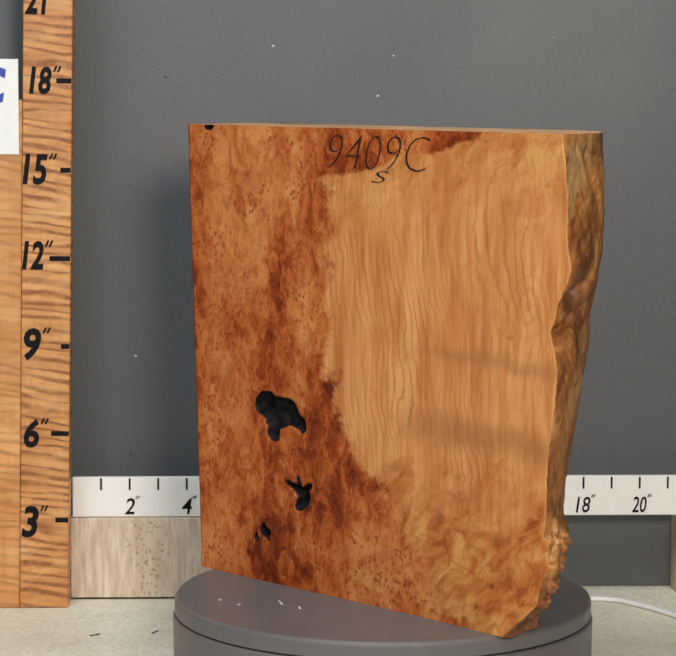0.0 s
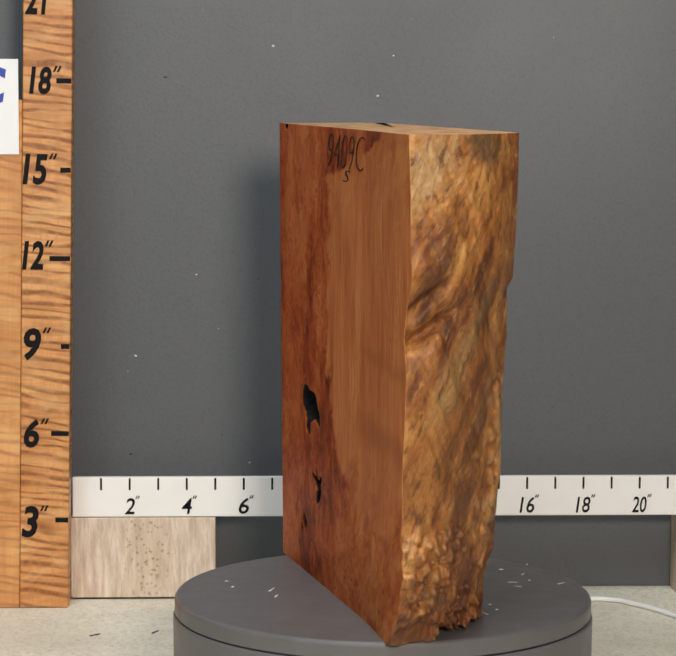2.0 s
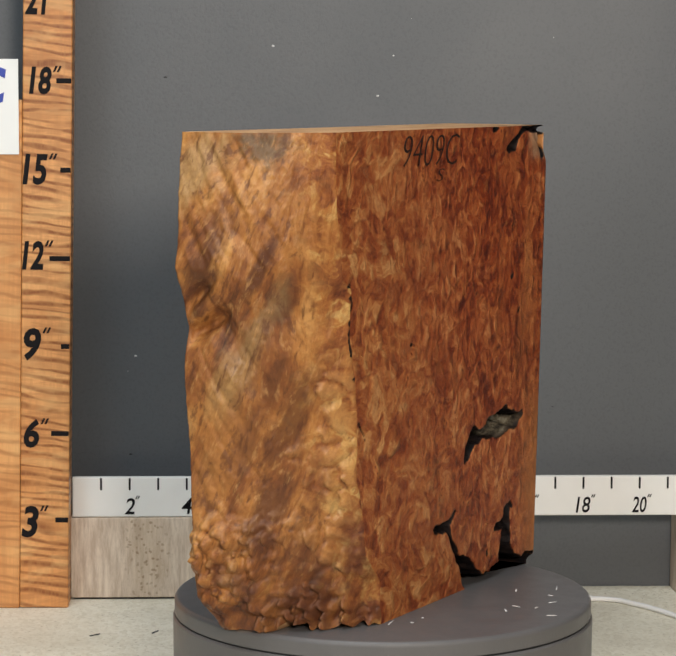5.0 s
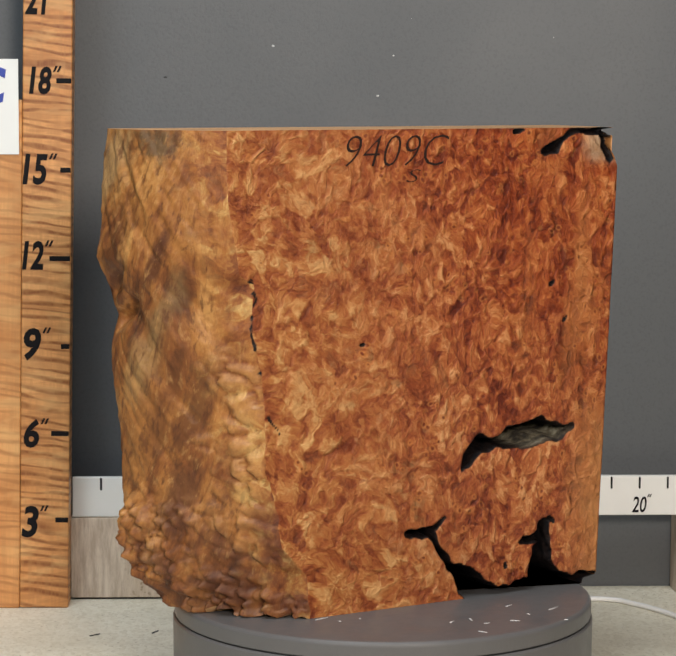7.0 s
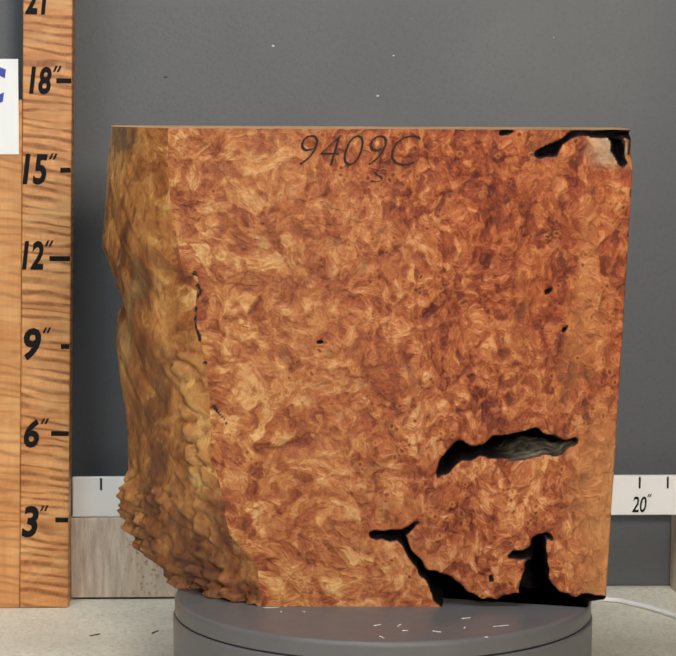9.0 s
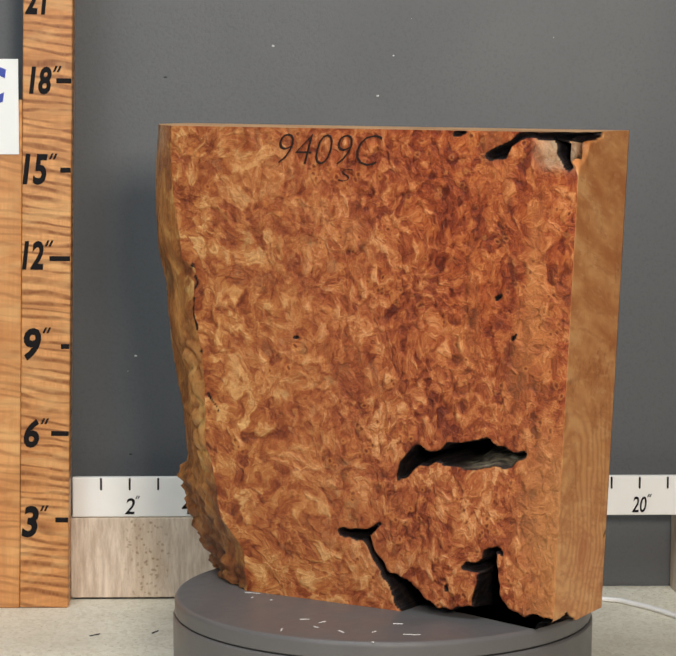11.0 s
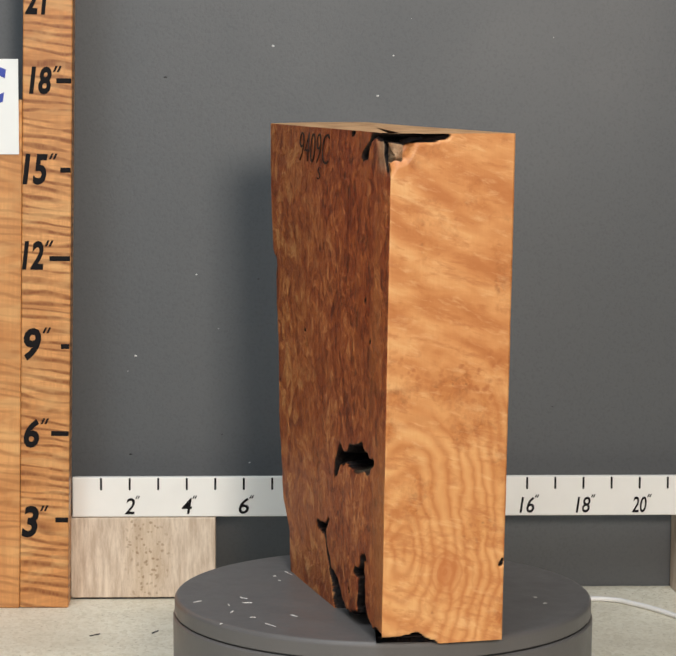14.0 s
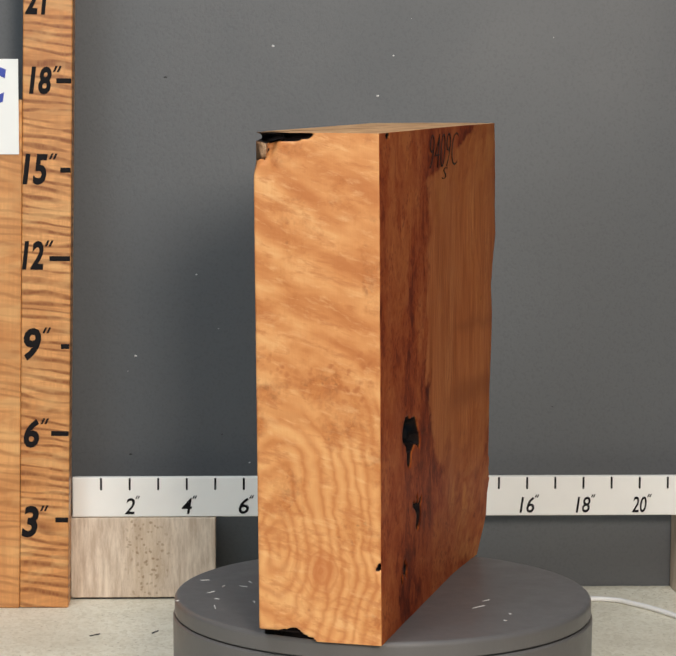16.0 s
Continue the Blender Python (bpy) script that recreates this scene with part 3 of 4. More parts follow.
def letters(text, x0, x1, z0, z1, bold=0.0, slant=0.0):
    """A bmesh of flat raised characters that fill the given box; x to the right, z up, facing -y."""
    data = bpy.data.curves.new("letters", "FONT")
    data.body, data.shear, data.offset, data.extrude, data.resolution_u = text, slant, bold, 0.006, 3
    ob = bpy.data.objects.new("letters", data)
    mesh = bpy.data.meshes.new_from_object(ob)
    co = np.empty(len(mesh.vertices) * 3)
    mesh.vertices.foreach_get("co", co)
    co = co.reshape(-1, 3)
    lo, hi = co.min(0), co.max(0)
    bm = bmesh.new()
    bm.from_mesh(mesh)
    for v in bm.verts:
        fx, fy = (v.co.x - lo[0]) / (hi[0] - lo[0]), (v.co.y - lo[1]) / (hi[1] - lo[1])
        v.co = (x0 + fx * (x1 - x0), -0.0004 if v.co.z > 0 else 0.0001, z0 + fy * (z1 - z0))
    bpy.data.objects.remove(ob)
    bpy.data.curves.remove(data)
    bpy.data.meshes.remove(mesh)
    bmesh.ops.recalc_face_normals(bm, faces=bm.faces)
    return bm


def inch_strokes(x, z, h):
    """The two slanted strokes of an inch sign."""
    bm = bmesh.new()
    for k in (0.0, 0.65):
        c = box(-0.18 * h, 0.18 * h, -0.0004, 0.0001, -0.5 * h, 0.5 * h)
        for v in c.verts:
            v.co.x += 0.45 * v.co.z
            v.co += Vector((x + k * h, 0, z))
        t = bpy.data.meshes.new("t")
        c.to_mesh(t)
        c.free()
        bm.from_mesh(t)
        bpy.data.meshes.remove(t)
    return bm


# ------------------------------------------------------------ numeric noise for shapes
RNG = np.random.RandomState(7)
TABLE = RNG.rand(4096)


def lattice(i, j, k, seed):
    return TABLE[(i * 73 + j * 179 + k * 283 + seed * 911) % 4096]


def vnoise(x, y, z, seed=0):
    """Smooth noise from -1 to 1."""
    x, y, z = np.broadcast_arrays(np.asarray(x, float), y, z)
    i, j, k = (np.floor(a).astype(int) for a in (x, y, z))
    fx, fy, fz = x - i, y - j, z - k
    fx, fy, fz = (f * f * (3 - 2 * f) for f in (fx, fy, fz))
    out = 0.0
    for a in (0, 1):
        for b in (0, 1):
            for c in (0, 1):
                out = out + lattice(i + a, j + b, k + c, seed) * (fx if a else 1 - fx) * (fy if b else 1 - fy) * (fz if c else 1 - fz)
    return out * 2 - 1


def mounds(x, y, seed=0):
    """Rounded bumps, one in each cell: 1 on top, 0 in the creases."""
    i, j = np.floor(x).astype(int), np.floor(y).astype(int)
    best = np.full(np.shape(x), 9.0)
    then = best.copy()
    for a in (-1, 0, 1):
        for b in (-1, 0, 1):
            px, py = i + a + lattice(i + a, j + b, 3, seed), j + b + lattice(i + a, j + b, 5, seed)
            d = np.hypot(x - px, y - py)
            then = np.minimum(then, np.maximum(d, best))
            best = np.minimum(best, d)
    return np.sqrt(np.clip((then - best) * 1.5, 0, 1))


def domes(x, y, seed=0):
    """Separate pointed knobs, one in each cell: 1 at the tip, 0 between them."""
    i, j = np.floor(x).astype(int), np.floor(y).astype(int)
    best = np.full(np.shape(x), 9.0)
    for a in (-1, 0, 1):
        for b in (-1, 0, 1):
            px, py = i + a + 0.15 + 0.7 * lattice(i + a, j + b, 3, seed), j + b + 0.15 + 0.7 * lattice(i + a, j + b, 5, seed)
            best = np.minimum(best, np.hypot(x - px, y - py))
    return np.clip(1 - best / 0.62, 0, 1) ** 0.8


def smooth(a, b, t):
    t = np.clip((t - a) / (b - a), 0, 1)
    return t * t * (3 - 2 * t)


def capsule(x, y, path):
    """How far inside a chain of discs (x, y, radius) a point lies; positive within."""
    best = np.full(np.shape(x), -9.0)
    for (x0, y0, r0), (x1, y1, r1) in zip(path, path[1:]):
        dx, dy = x1 - x0, y1 - y0
        t = np.clip(((x - x0) * dx + (y - y0) * dy) / (dx * dx + dy * dy + 1e-12), 0, 1)
        d = np.hypot(x - x0 - t * dx, y - y0 - t * dy)
        best = np.maximum(best, r0 + t * (r1 - r0) - d)
    return best


# ------------------------------------------------------------ the setting
WALL_Y, DECK = 0.392, 0.0835  # wall behind; height of the turntable's top over the table
SLAB_Z = 0.0815  # height of the slab's own zero; its sawn foot lies 2 mm above that


def setting():
    wall = link("wall_north", box(-2.6, 2.6, WALL_Y, WALL_Y + 0.12, -0.9, 1.9), MAT_WALL)
    tagged(wall, "matt grey painted wall with specks and small scratches", kind="structure")
    spots = [(0.175, 0.502), (0.031, 0.485), (-0.077, 0.493), (0.047, 0.518), (-0.146, 0.288), (-0.201, 0.214), (-0.208, 0.2), (-0.098, 0.116), (0.017, 0.449), (-0.126, 0.239)]
    for n, (x, z) in enumerate(spots):
        r = 0.0004 + 0.0003 * (n % 3)
        part("paint_chip", pebble(x, WALL_Y, z, r * 1.5, 0.0005, r), MAT_CHIP, wall)
    for n, (x, z) in enumerate([(-0.09, 0.284), (0.109, 0.131), (-0.206, 0.124), (0.179, 0.167), (0.109, 0.287), (-0.173, 0.465), (-0.123, 0.142)]):
        r = 0.0008 + 0.0003 * (n % 3)
        part("wall_pit", pebble(x, WALL_Y, z, r * 1.3, 0.0004, r * 0.7), MAT_PIT, wall)
    for name, dims in (("wall_west", (-2.72, -2.6, -3.6, WALL_Y, -0.9, 1.9)), ("wall_east", (2.6, 2.72, -3.6, WALL_Y, -0.9, 1.9)), ("wall_south", (-2.6, 2.6, -3.6, -3.48, -0.9, 1.9))):
        tagged(link(name, box(*dims), MAT_ROOM), "plain plaster wall of the workshop", kind="structure")
    tagged(link("ceiling", box(-2.72, 2.72, -3.6, WALL_Y + 0.12, 1.9, 2.0), MAT_ROOM), "plain plaster ceiling", kind="structure")
    tagged(link("floor", box(-2.72, 2.72, -3.6, WALL_Y + 0.12, -1.0, -0.9), MAT_ROOM), "plain workshop floor", kind="structure")


def table():
    root = tagged(new("work_table"), "cream chipboard work table against the grey wall", "table")
    part("tabletop", box(-1.2, 1.2, -0.45, WALL_Y - 0.001, -0.03, 0.0, 0.0008), MAT_TABLE, root)
    for x in (-1.15, 1.11):
        part("side_panel", box(x, x + 0.04, -0.4, 0.36, -0.9, -0.03, 0.001), MAT_TABLE, root)
    # small dark splinters on the top
    for x, y, turn in ((-0.178, 0.221, 62), (-0.228, 0.212, 40)):
        bm = box(-0.005, 0.005, -0.0006, 0.0006, 0, 0.0006)
        ob = link("wood_splinter", bm, MAT_PIT)
        ob.matrix_world = pose(x, y, 0.0001, 0, 0, turn)
        tagged(ob, "thin dark wood splinter lying on the table", "splinter", "splinters")


# ------------------------------------------------------------ rules, boards and blocks
def upright_rule():
    """Curly maple board, leaning a little, with brushed inch marks."""
    y0, y1 = 0.3129, 0.343
    lean = math.degrees(math.atan2(0.0084, 0.5304))
    bm = box(-0.0424, 0.0, y0, y1, 0.0, 0.66, 0.0012)
    rule = link("upright_rule", bm, MAT_RULE)
    rule.matrix_world = pose(-0.2578, 0, 0, 0, lean, 0)
    tagged(rule, "tall curly maple measuring board with black inch marks", "ruler")
    rows = [("3", 3, -0.0413, -0.0262, 0.0627, 0.0908, 0.0118), ("6", 6, -0.0398, -0.0262, 0.1423, 0.1678, 0.0160), ("9", 9, -0.0403, -0.0250, 0.2189, 0.2476, 0.0080),
            ("12", 12, -0.0420, -0.0235, 0.2983, 0.3233, 0.0185), ("15", 15, -0.0420, -0.0205, 0.3718, 0.3984, 0.0097), ("18", 18, -0.0368, -0.0175, 0.4495, 0.4734, 0.0136), ("21", 21, -0.0405, -0.0215, 0.5174, 0.5434, 0.0130)]
    for text, n, x0, x1, z0, z1, tick in rows:
        ob = part("numeral", letters(text, x0, x1, z0, z1, 0.034, 0.15), MAT_INK, rule, "brushed black number %s" % text)
        ob.location.y = y0
        ob = part("inch_sign", inch_strokes(x1 + 0.003, z1 - 0.002, 0.0052), MAT_INK, rule, "two short black strokes")
        ob.location.y = y0
        z = 0.0020 + 0.02552 * n
        part("inch_mark", box(-tick, -0.0006, y0 - 0.0004, y0 + 0.0005, z - 0.0022, z + 0.0022, 0.0004), MAT_INK, rule, "short black tick")


def side_board():
    y0 = 0.3129
    ob = link("side_board", box(-0.262, -0.0426, y0, 0.343, 0.0, 0.445, 0.0012), MAT_BOARD)
    ob.matrix_world = pose(-0.2578, 0, -0.0006, 0, math.degrees(math.atan2(0.0084, 0.5304)), 0)
    tagged(ob, "wide curly maple board standing beside the ruler", "board")
    sheet = link("paper_sheet", box(-0.47, -0.2964, y0 - 0.0022, y0 - 0.0012, 0.3984, 0.4799), MAT_PAPER)
    tagged(sheet, "white paper sheet with blue marker on the board", "paper")
    ob = part("marker_letter", letters("C", -0.342, -0.3068, 0.4405, 0.4740, 0.03, 0.1), MAT_BLUE, sheet, "blue marker letter C")
    ob.location.y = y0 - 0.0022


def level_rule():
    y0, y1 = 0.3462, 0.3530
    rule = link("level_rule", box(-0.2558, 0.345, y0, y1, 0.0747, 0.1106, 0.0010), MAT_WHITE)
    tagged(rule, "white painted wooden ruler with black inch marks", "ruler")
    for n in range(1, 23):
        x = -0.25564 + 0.0254 * n
        part("inch_mark", box(x - 0.0009, x + 0.0009, y0 - 0.0003, y0 + 0.0005, 0.0990, 0.1097, 0.0002), MAT_INK, rule, "short black tick")
        if n % 2 == 0:
            w = 0.0046 if n < 10 else 0.0066
            ob = part("numeral", letters(str(n), x - w, x + w, 0.0772, 0.0918, 0.010, 0.18), MAT_INK, rule, "hand-painted black number %d" % n)
            ob.location.y = y0
            ob = part("inch_sign", inch_strokes(x + w + 0.0015, 0.0925, 0.0028), MAT_INK, rule, "two short black strokes")
            ob.location.y = y0


def support_blocks():
    a = link("support_block", box(-0.0645, 0.0645, -0.022, 0.022, 0.0018, 0.0742, 0.0010), MAT_PALE)
    # dark strip added in place of the shade in the block's foot gap
    part("gap_shade_strip", box(-0.0625, 0.0625, -0.0195, 0.0195, 0.0002, 0.0022), MAT_SEAM_AND_SHADE, a, "dark strip for the shade under the block")
    a.matrix_world = pose(-0.1930, 0.3670, 0)
    tagged(a, "pale bird's-eye wood block carrying the white ruler", "wood block", "support blocks")
    b = link("support_block", box(0.2895, 0.375, 0.345, 0.389, 0.0003, 0.0742, 0.0010), MAT_PALE)
    tagged(b, "pale brown wood block under the far end of the ruler", "wood block", "support blocks")


def cable():
    data = bpy.data.curves.new("cable", "CURVE")
    data.dimensions, data.bevel_depth, data.bevel_resolution = "3D", 0.0023, 4
    sp = data.splines.new("BEZIER")
    pts = [(0.10, 0.300), (0.165, 0.322), (0.2258, 0.3235), (0.2422, 0.307), (0.2576, 0.285), (0.285, 0.235), (0.36, 0.16), (0.52, 0.10)]
    sp.bezier_points.add(len(pts) - 1)
    for b, (x, y) in zip(sp.bezier_points, pts):
        b.co, b.handle_left_type, b.handle_right_type = (x, y, 0.0026), "AUTO", "AUTO"
    tmp = bpy.data.objects.new("cable", data)
    mesh = bpy.data.meshes.new_from_object(tmp)
    bpy.data.objects.remove(tmp)
    bm = bmesh.new()
    bm.from_mesh(mesh)
    bpy.data.meshes.remove(mesh)
    tagged(link("power_cable", bm, MAT_CABLE, smooth=True), "thin white power cable lying on the table", "cable")


# ------------------------------------------------------------ turntable
def turntable():
    root = tagged(new("turntable"), "round grey motorised display turntable with scuffed top", "turntable")
    body = lathe([(0, 0.0), (0.150, 0.0), (0.1555, 0.004), (0.1560, 0.0684), (0.1550, 0.0698), (0, 0.0698)])
    part("base", body, MAT_TURN, root, smooth=False)
    part("seam_ring", lathe([(0, 0.0690), (0.1540, 0.0690), (0.1540, 0.0712), (0, 0.0712)]), MAT_SEAM_AND_SHADE, root, "dark gap under the platter")
    prof = [(0, 0.0708), (0.1540, 0.0708), (0.1548, 0.0714), (0.1550, 0.0800)]
    prof += [(0.1516 + 0.0034 * math.cos(a), 0.0801 + 0.0034 * math.sin(a)) for a in (0.3, 0.7, 1.1, 1.5)] + [(0.10, DECK), (0, DECK)]
    platter = part("platter", lathe(prof), MAT_TURN, root, "grey round platter with pale scuffs")
    marks = [(-0.121, -0.023), (-0.076, -0.032), (0.023, 0.13), (0.046, 0.116), (0.067, 0.109), (0.072, 0.078), (0.056, 0.144), (0.087, 0.001), (0.093, -0.026), (0.08, 0.091),
             (0.081, 0.066), (-0.063, -0.049), (-0.107, -0.038), (0.098, -0.011), (0.022, 0.098), (0.106, 0.092)]
    rnd = random.Random(3)
    for n, (x, y) in enumerate(marks):
        ln, wd = rnd.choice((0.0009, 0.0012, 0.0020, 0.0034, 0.0060)), rnd.uniform(0.0004, 0.0009)
        bm = box(-ln, ln, -wd, wd, -0.0001, 0.00025)
        for v in bm.verts:
            v.co.y += 12 * v.co.x ** 2 * (1 if n % 2 else -1) * 3
            if v.co.x > 0:
                v.co.y *= 0.3
        ob = part("scuff", bm, MAT_SCUFF, platter)
        ob.matrix_basis = pose(x, y, DECK, 0, 0, rnd.uniform(0, 180))
    return platter


# ------------------------------------------------------------ the block of burl wood
FACE_A, FACE_B, TOP, FOOT = -0.0375, 0.0483, 0.3476, 0.0021


def burl_block():
    """A slab between two sawn faces, one sawn edge and one natural edge. x along the width, y through the thickness."""
    rows = 230
    na, nl, nb, nr = 250, 100, 230, 62
    k = np.linspace(0, 1, rows)[:, None]
    side = np.concatenate([np.full(n, i) for i, n in enumerate((na, nl, nb, nr))])[None, :]
    s = np.concatenate([np.arange(n) / n for n in (na, nl, nb, nr)])[None, :]
    isA, isL, isB, isR = (side == i for i in range(4))
    z0 = FOOT + k * (TOP - FOOT) + 0 * s
    # edge lines of the two faces on the natural side
    zz = z0 + 0.0015 * vnoise(z0 * 90, 1.5, 0.5, 2)
    lineA = np.interp(zz, [0, 0.030, 0.045, 0.056, 0.079, 0.105, 0.135, 0.165, 0.194, 0.216, 0.237, 0.2575, 0.277, 0.322, 0.3495], [0.156, 0.185, 0.189, 0.195, 0.192, 0.193, 0.194, 0.199, 0.2005, 0.195, 0.202, 0.2115, 0.208, 0.206, 0.2015])
    lineB = np.interp(zz, [0, 0.004, 0.033, 0.055, 0.080, 0.112, 0.143, 0.177, 0.2115, 0.242, 0.249, 0.2855, 0.310, 0.3495], [0.088, 0.089, 0.092, 0.112, 0.116, 0.125, 0.1255, 0.128, 0.137, 0.1345, 0.146, 0.1525, 0.1555, 0.156])
    low = smooth(0.20, 0.02, z0)
    lineA = lineA + (0.0010 + 0.0042 * smooth(0.085, 0.03, z0)) * vnoise(z0 * 140, 0.5, 3.5, 4) + 0.0008 * vnoise(z0 * 300, 0.5, 1.5, 5)
    lineB = lineB + (0.0012 + 0.0022 * low) * vnoise(z0 * 130, 7.5, 0.5, 6)
    burr = smooth(0.095, 0.070, z0) * smooth(0.022, 0.040, z0)
    lineA = lineA + burr * (0.0075 * np.abs(vnoise(z0 * 230, 0.5, 6.5, 33)) - 0.001)
    edgeR = -0.1605 - 0.0445 * z0
    e = 1.5 + 1.1 * smooth(0.06, 0.24, z0)
    # the lines as they run on into the natural side, with their notches smoothed out
    ker = np.hanning(41) / np.hanning(41).sum()
    easyA, easyB = (np.convolve(np.pad(q[:, 0], 20, mode="edge"), ker, "valid")[:, None] + 0 * s for q in (lineA, lineB))
    alongL = easyA + (easyB - easyA) * s ** e + (lineA - easyA) * np.clip(1 - s * 3, 0, 1) ** 2 + (lineB - easyB) * s ** 12
    U = np.where(isA, edgeR + (lineA - edgeR) * s, np.where(isL, alongL, np.where(isB, lineB + (edgeR - lineB) * s, edgeR)))
    front = FACE_A - 0.0052 * smooth(0.06, 0.20, U)
    tip = FACE_A - 0.0052 * smooth(0.06, 0.20, lineA)
    V = np.where(isA, front, np.where(isL, tip + (FACE_B - tip) * s, np.where(isB, FACE_B, FACE_B - (FACE_B - FACE_A) * s)))
    Z = z0.copy()
    # natural side: flowing ridges, mounds and spikes
    t = np.where(isL, s, 0)
    fade = np.sin(np.pi * np.clip(t, 0, 1)) ** 0.4 * isL
    d1 = V * 0.9 + z0 * 0.42
    flow = 0.35 * vnoise(d1 * 75, z0 * 14, 0.5, 8) + 0.25 * vnoise(d1 * 170, z0 * 25, 2.5, 9) + 0.12 * vnoise(d1 * 420, z0 * 60, 2.5, 23)
    gouge = np.exp(-(((z0 - 0.215) - (t - 0.1) * 0.055) / 0.007) ** 2) * smooth(0.45, 0.1, t) + 0.7 * np.exp(-(((z0 - 0.238) - (t - 0.1) * 0.07) / 0.006) ** 2) * smooth(0.4, 0.1, t)
    edge = 0.30 * vnoise(V * 55, z0 * 45, 0.5, 24) + 0.16 * vnoise(V * 160, z0 * 130, 3.5, 25)
    column = smooth(0.78, 0.86, t + 0.25 * edge) * smooth(0.215, 0.17, z0 + 0.05 * edge)
    knob = np.maximum(column, smooth(0.60, 1.10, t + edge + 1.2 * smooth(0.10, 0.02, z0)))
    knob = knob * smooth(0.22, 0.17, z0)
    knob = np.maximum(knob, 0.85 * smooth(0.105, 0.06, z0 + 0.05 * edge) * smooth(0.02, 0.12, t))
    wv, wz = V + 0.004 * vnoise(V * 75, z0 * 75, 0.5, 10) + 0.002 * vnoise(V * 260, z0 * 260, 0.5, 26), 0.75 * z0 + 0.006 * vnoise(V * 75, z0 * 75, 4.5, 11)
    big, small = mounds(wv * 88, wz * 84, 12), mounds(wv * 135, wz * 120, 13)
    foot = smooth(0.110, 0.050, z0 + 0.055 * vnoise(V * 34, z0 * 22, 2.5, 34))
    cluster = smooth(-0.15, 0.20, vnoise(V * 45, z0 * 42, 7.5, 29) + 0.35 * smooth(0.03, 0.0, z0))
    nodes = np.maximum(domes(wv * 125, z0 * 80, 30), 0.7 * domes(wv * 230, z0 * 130, 31))
    swell = 0.5 + 0.5 * vnoise(V * 50, z0 * 50, 9.5, 32)
    bumps = (0.0115 * big + 0.003 * small) * (1 - foot) + (0.010 * swell + cluster * (0.0135 * nodes - 0.003)) * foot - 0.005
    rough = 0.0006 * vnoise(V * 420, z0 * 420, 1.5, 14)
    push = fade * (0.0075 * flow * (1 - knob) + knob * bumps - 0.018 * gouge + rough)
    thorns = smooth(0.088, 0.070, z0) * smooth(0.012, 0.030, z0) * smooth(0.0, 0.10, t) * smooth(0.75, 0.30, t)
    push = push + isL * thorns * (0.001 + 0.0115 * np.maximum(domes(V * 95 + 0.4 * vnoise(V * 60, z0 * 60, 0.5, 37), z0 * 80, 35), 0.7 * domes(V * 190, z0 * 170, 36)))
    spikes = np.clip(vnoise(V * 260, z0 * 14, 0.5, 15) + 0.2, 0, 1) * smooth(0.055, 0.01, z0) * smooth(0.2, 0.45, t)
    U = U + push + isL * spikes * 0.010
    # faint saw waviness
    flat = 0.00025 * vnoise(U * 40, z0 * 40, 0.5, 16)
    V = V + np.where(isA, -flat, np.where(isB, flat, 0))
    U = U - isR * flat
    # voids
    wu, wz = U + 0.0035 * vnoise(U * 130, z0 * 130, 0.5, 17), z0 + 0.0035 * vnoise(U * 130, z0 * 130, 5.5, 18)
    holesA = [[(-0.092, 0.138, 0.008), (-0.078, 0.134, 0.0125), (-0.062, 0.134, 0.0075), (-0.050, 0.126, 0.0042)], [(-0.081, 0.124, 0.009), (-0.079, 0.116, 0.0045)],
              [(-0.041, 0.081, 0.0030), (-0.045, 0.074, 0.0062), (-0.050, 0.064, 0.0038)], [(-0.066, 0.083, 0.002), (-0.050, 0.075, 0.004)], [(-0.053, 0.086, 0.0012), (-0.049, 0.076, 0.003)], [(-0.091, 0.041, 0.0032), (-0.084, 0.0385, 0.0030)], [(-0.100, 0.037, 0.002), (-0.098, 0.033, 0.002)],
              [(-0.150, 0.3495, 0.003), (-0.156, 0.3495, 0.003)]]
    inA = np.max([capsule(wu, wz, h) for h in holesA], 0)
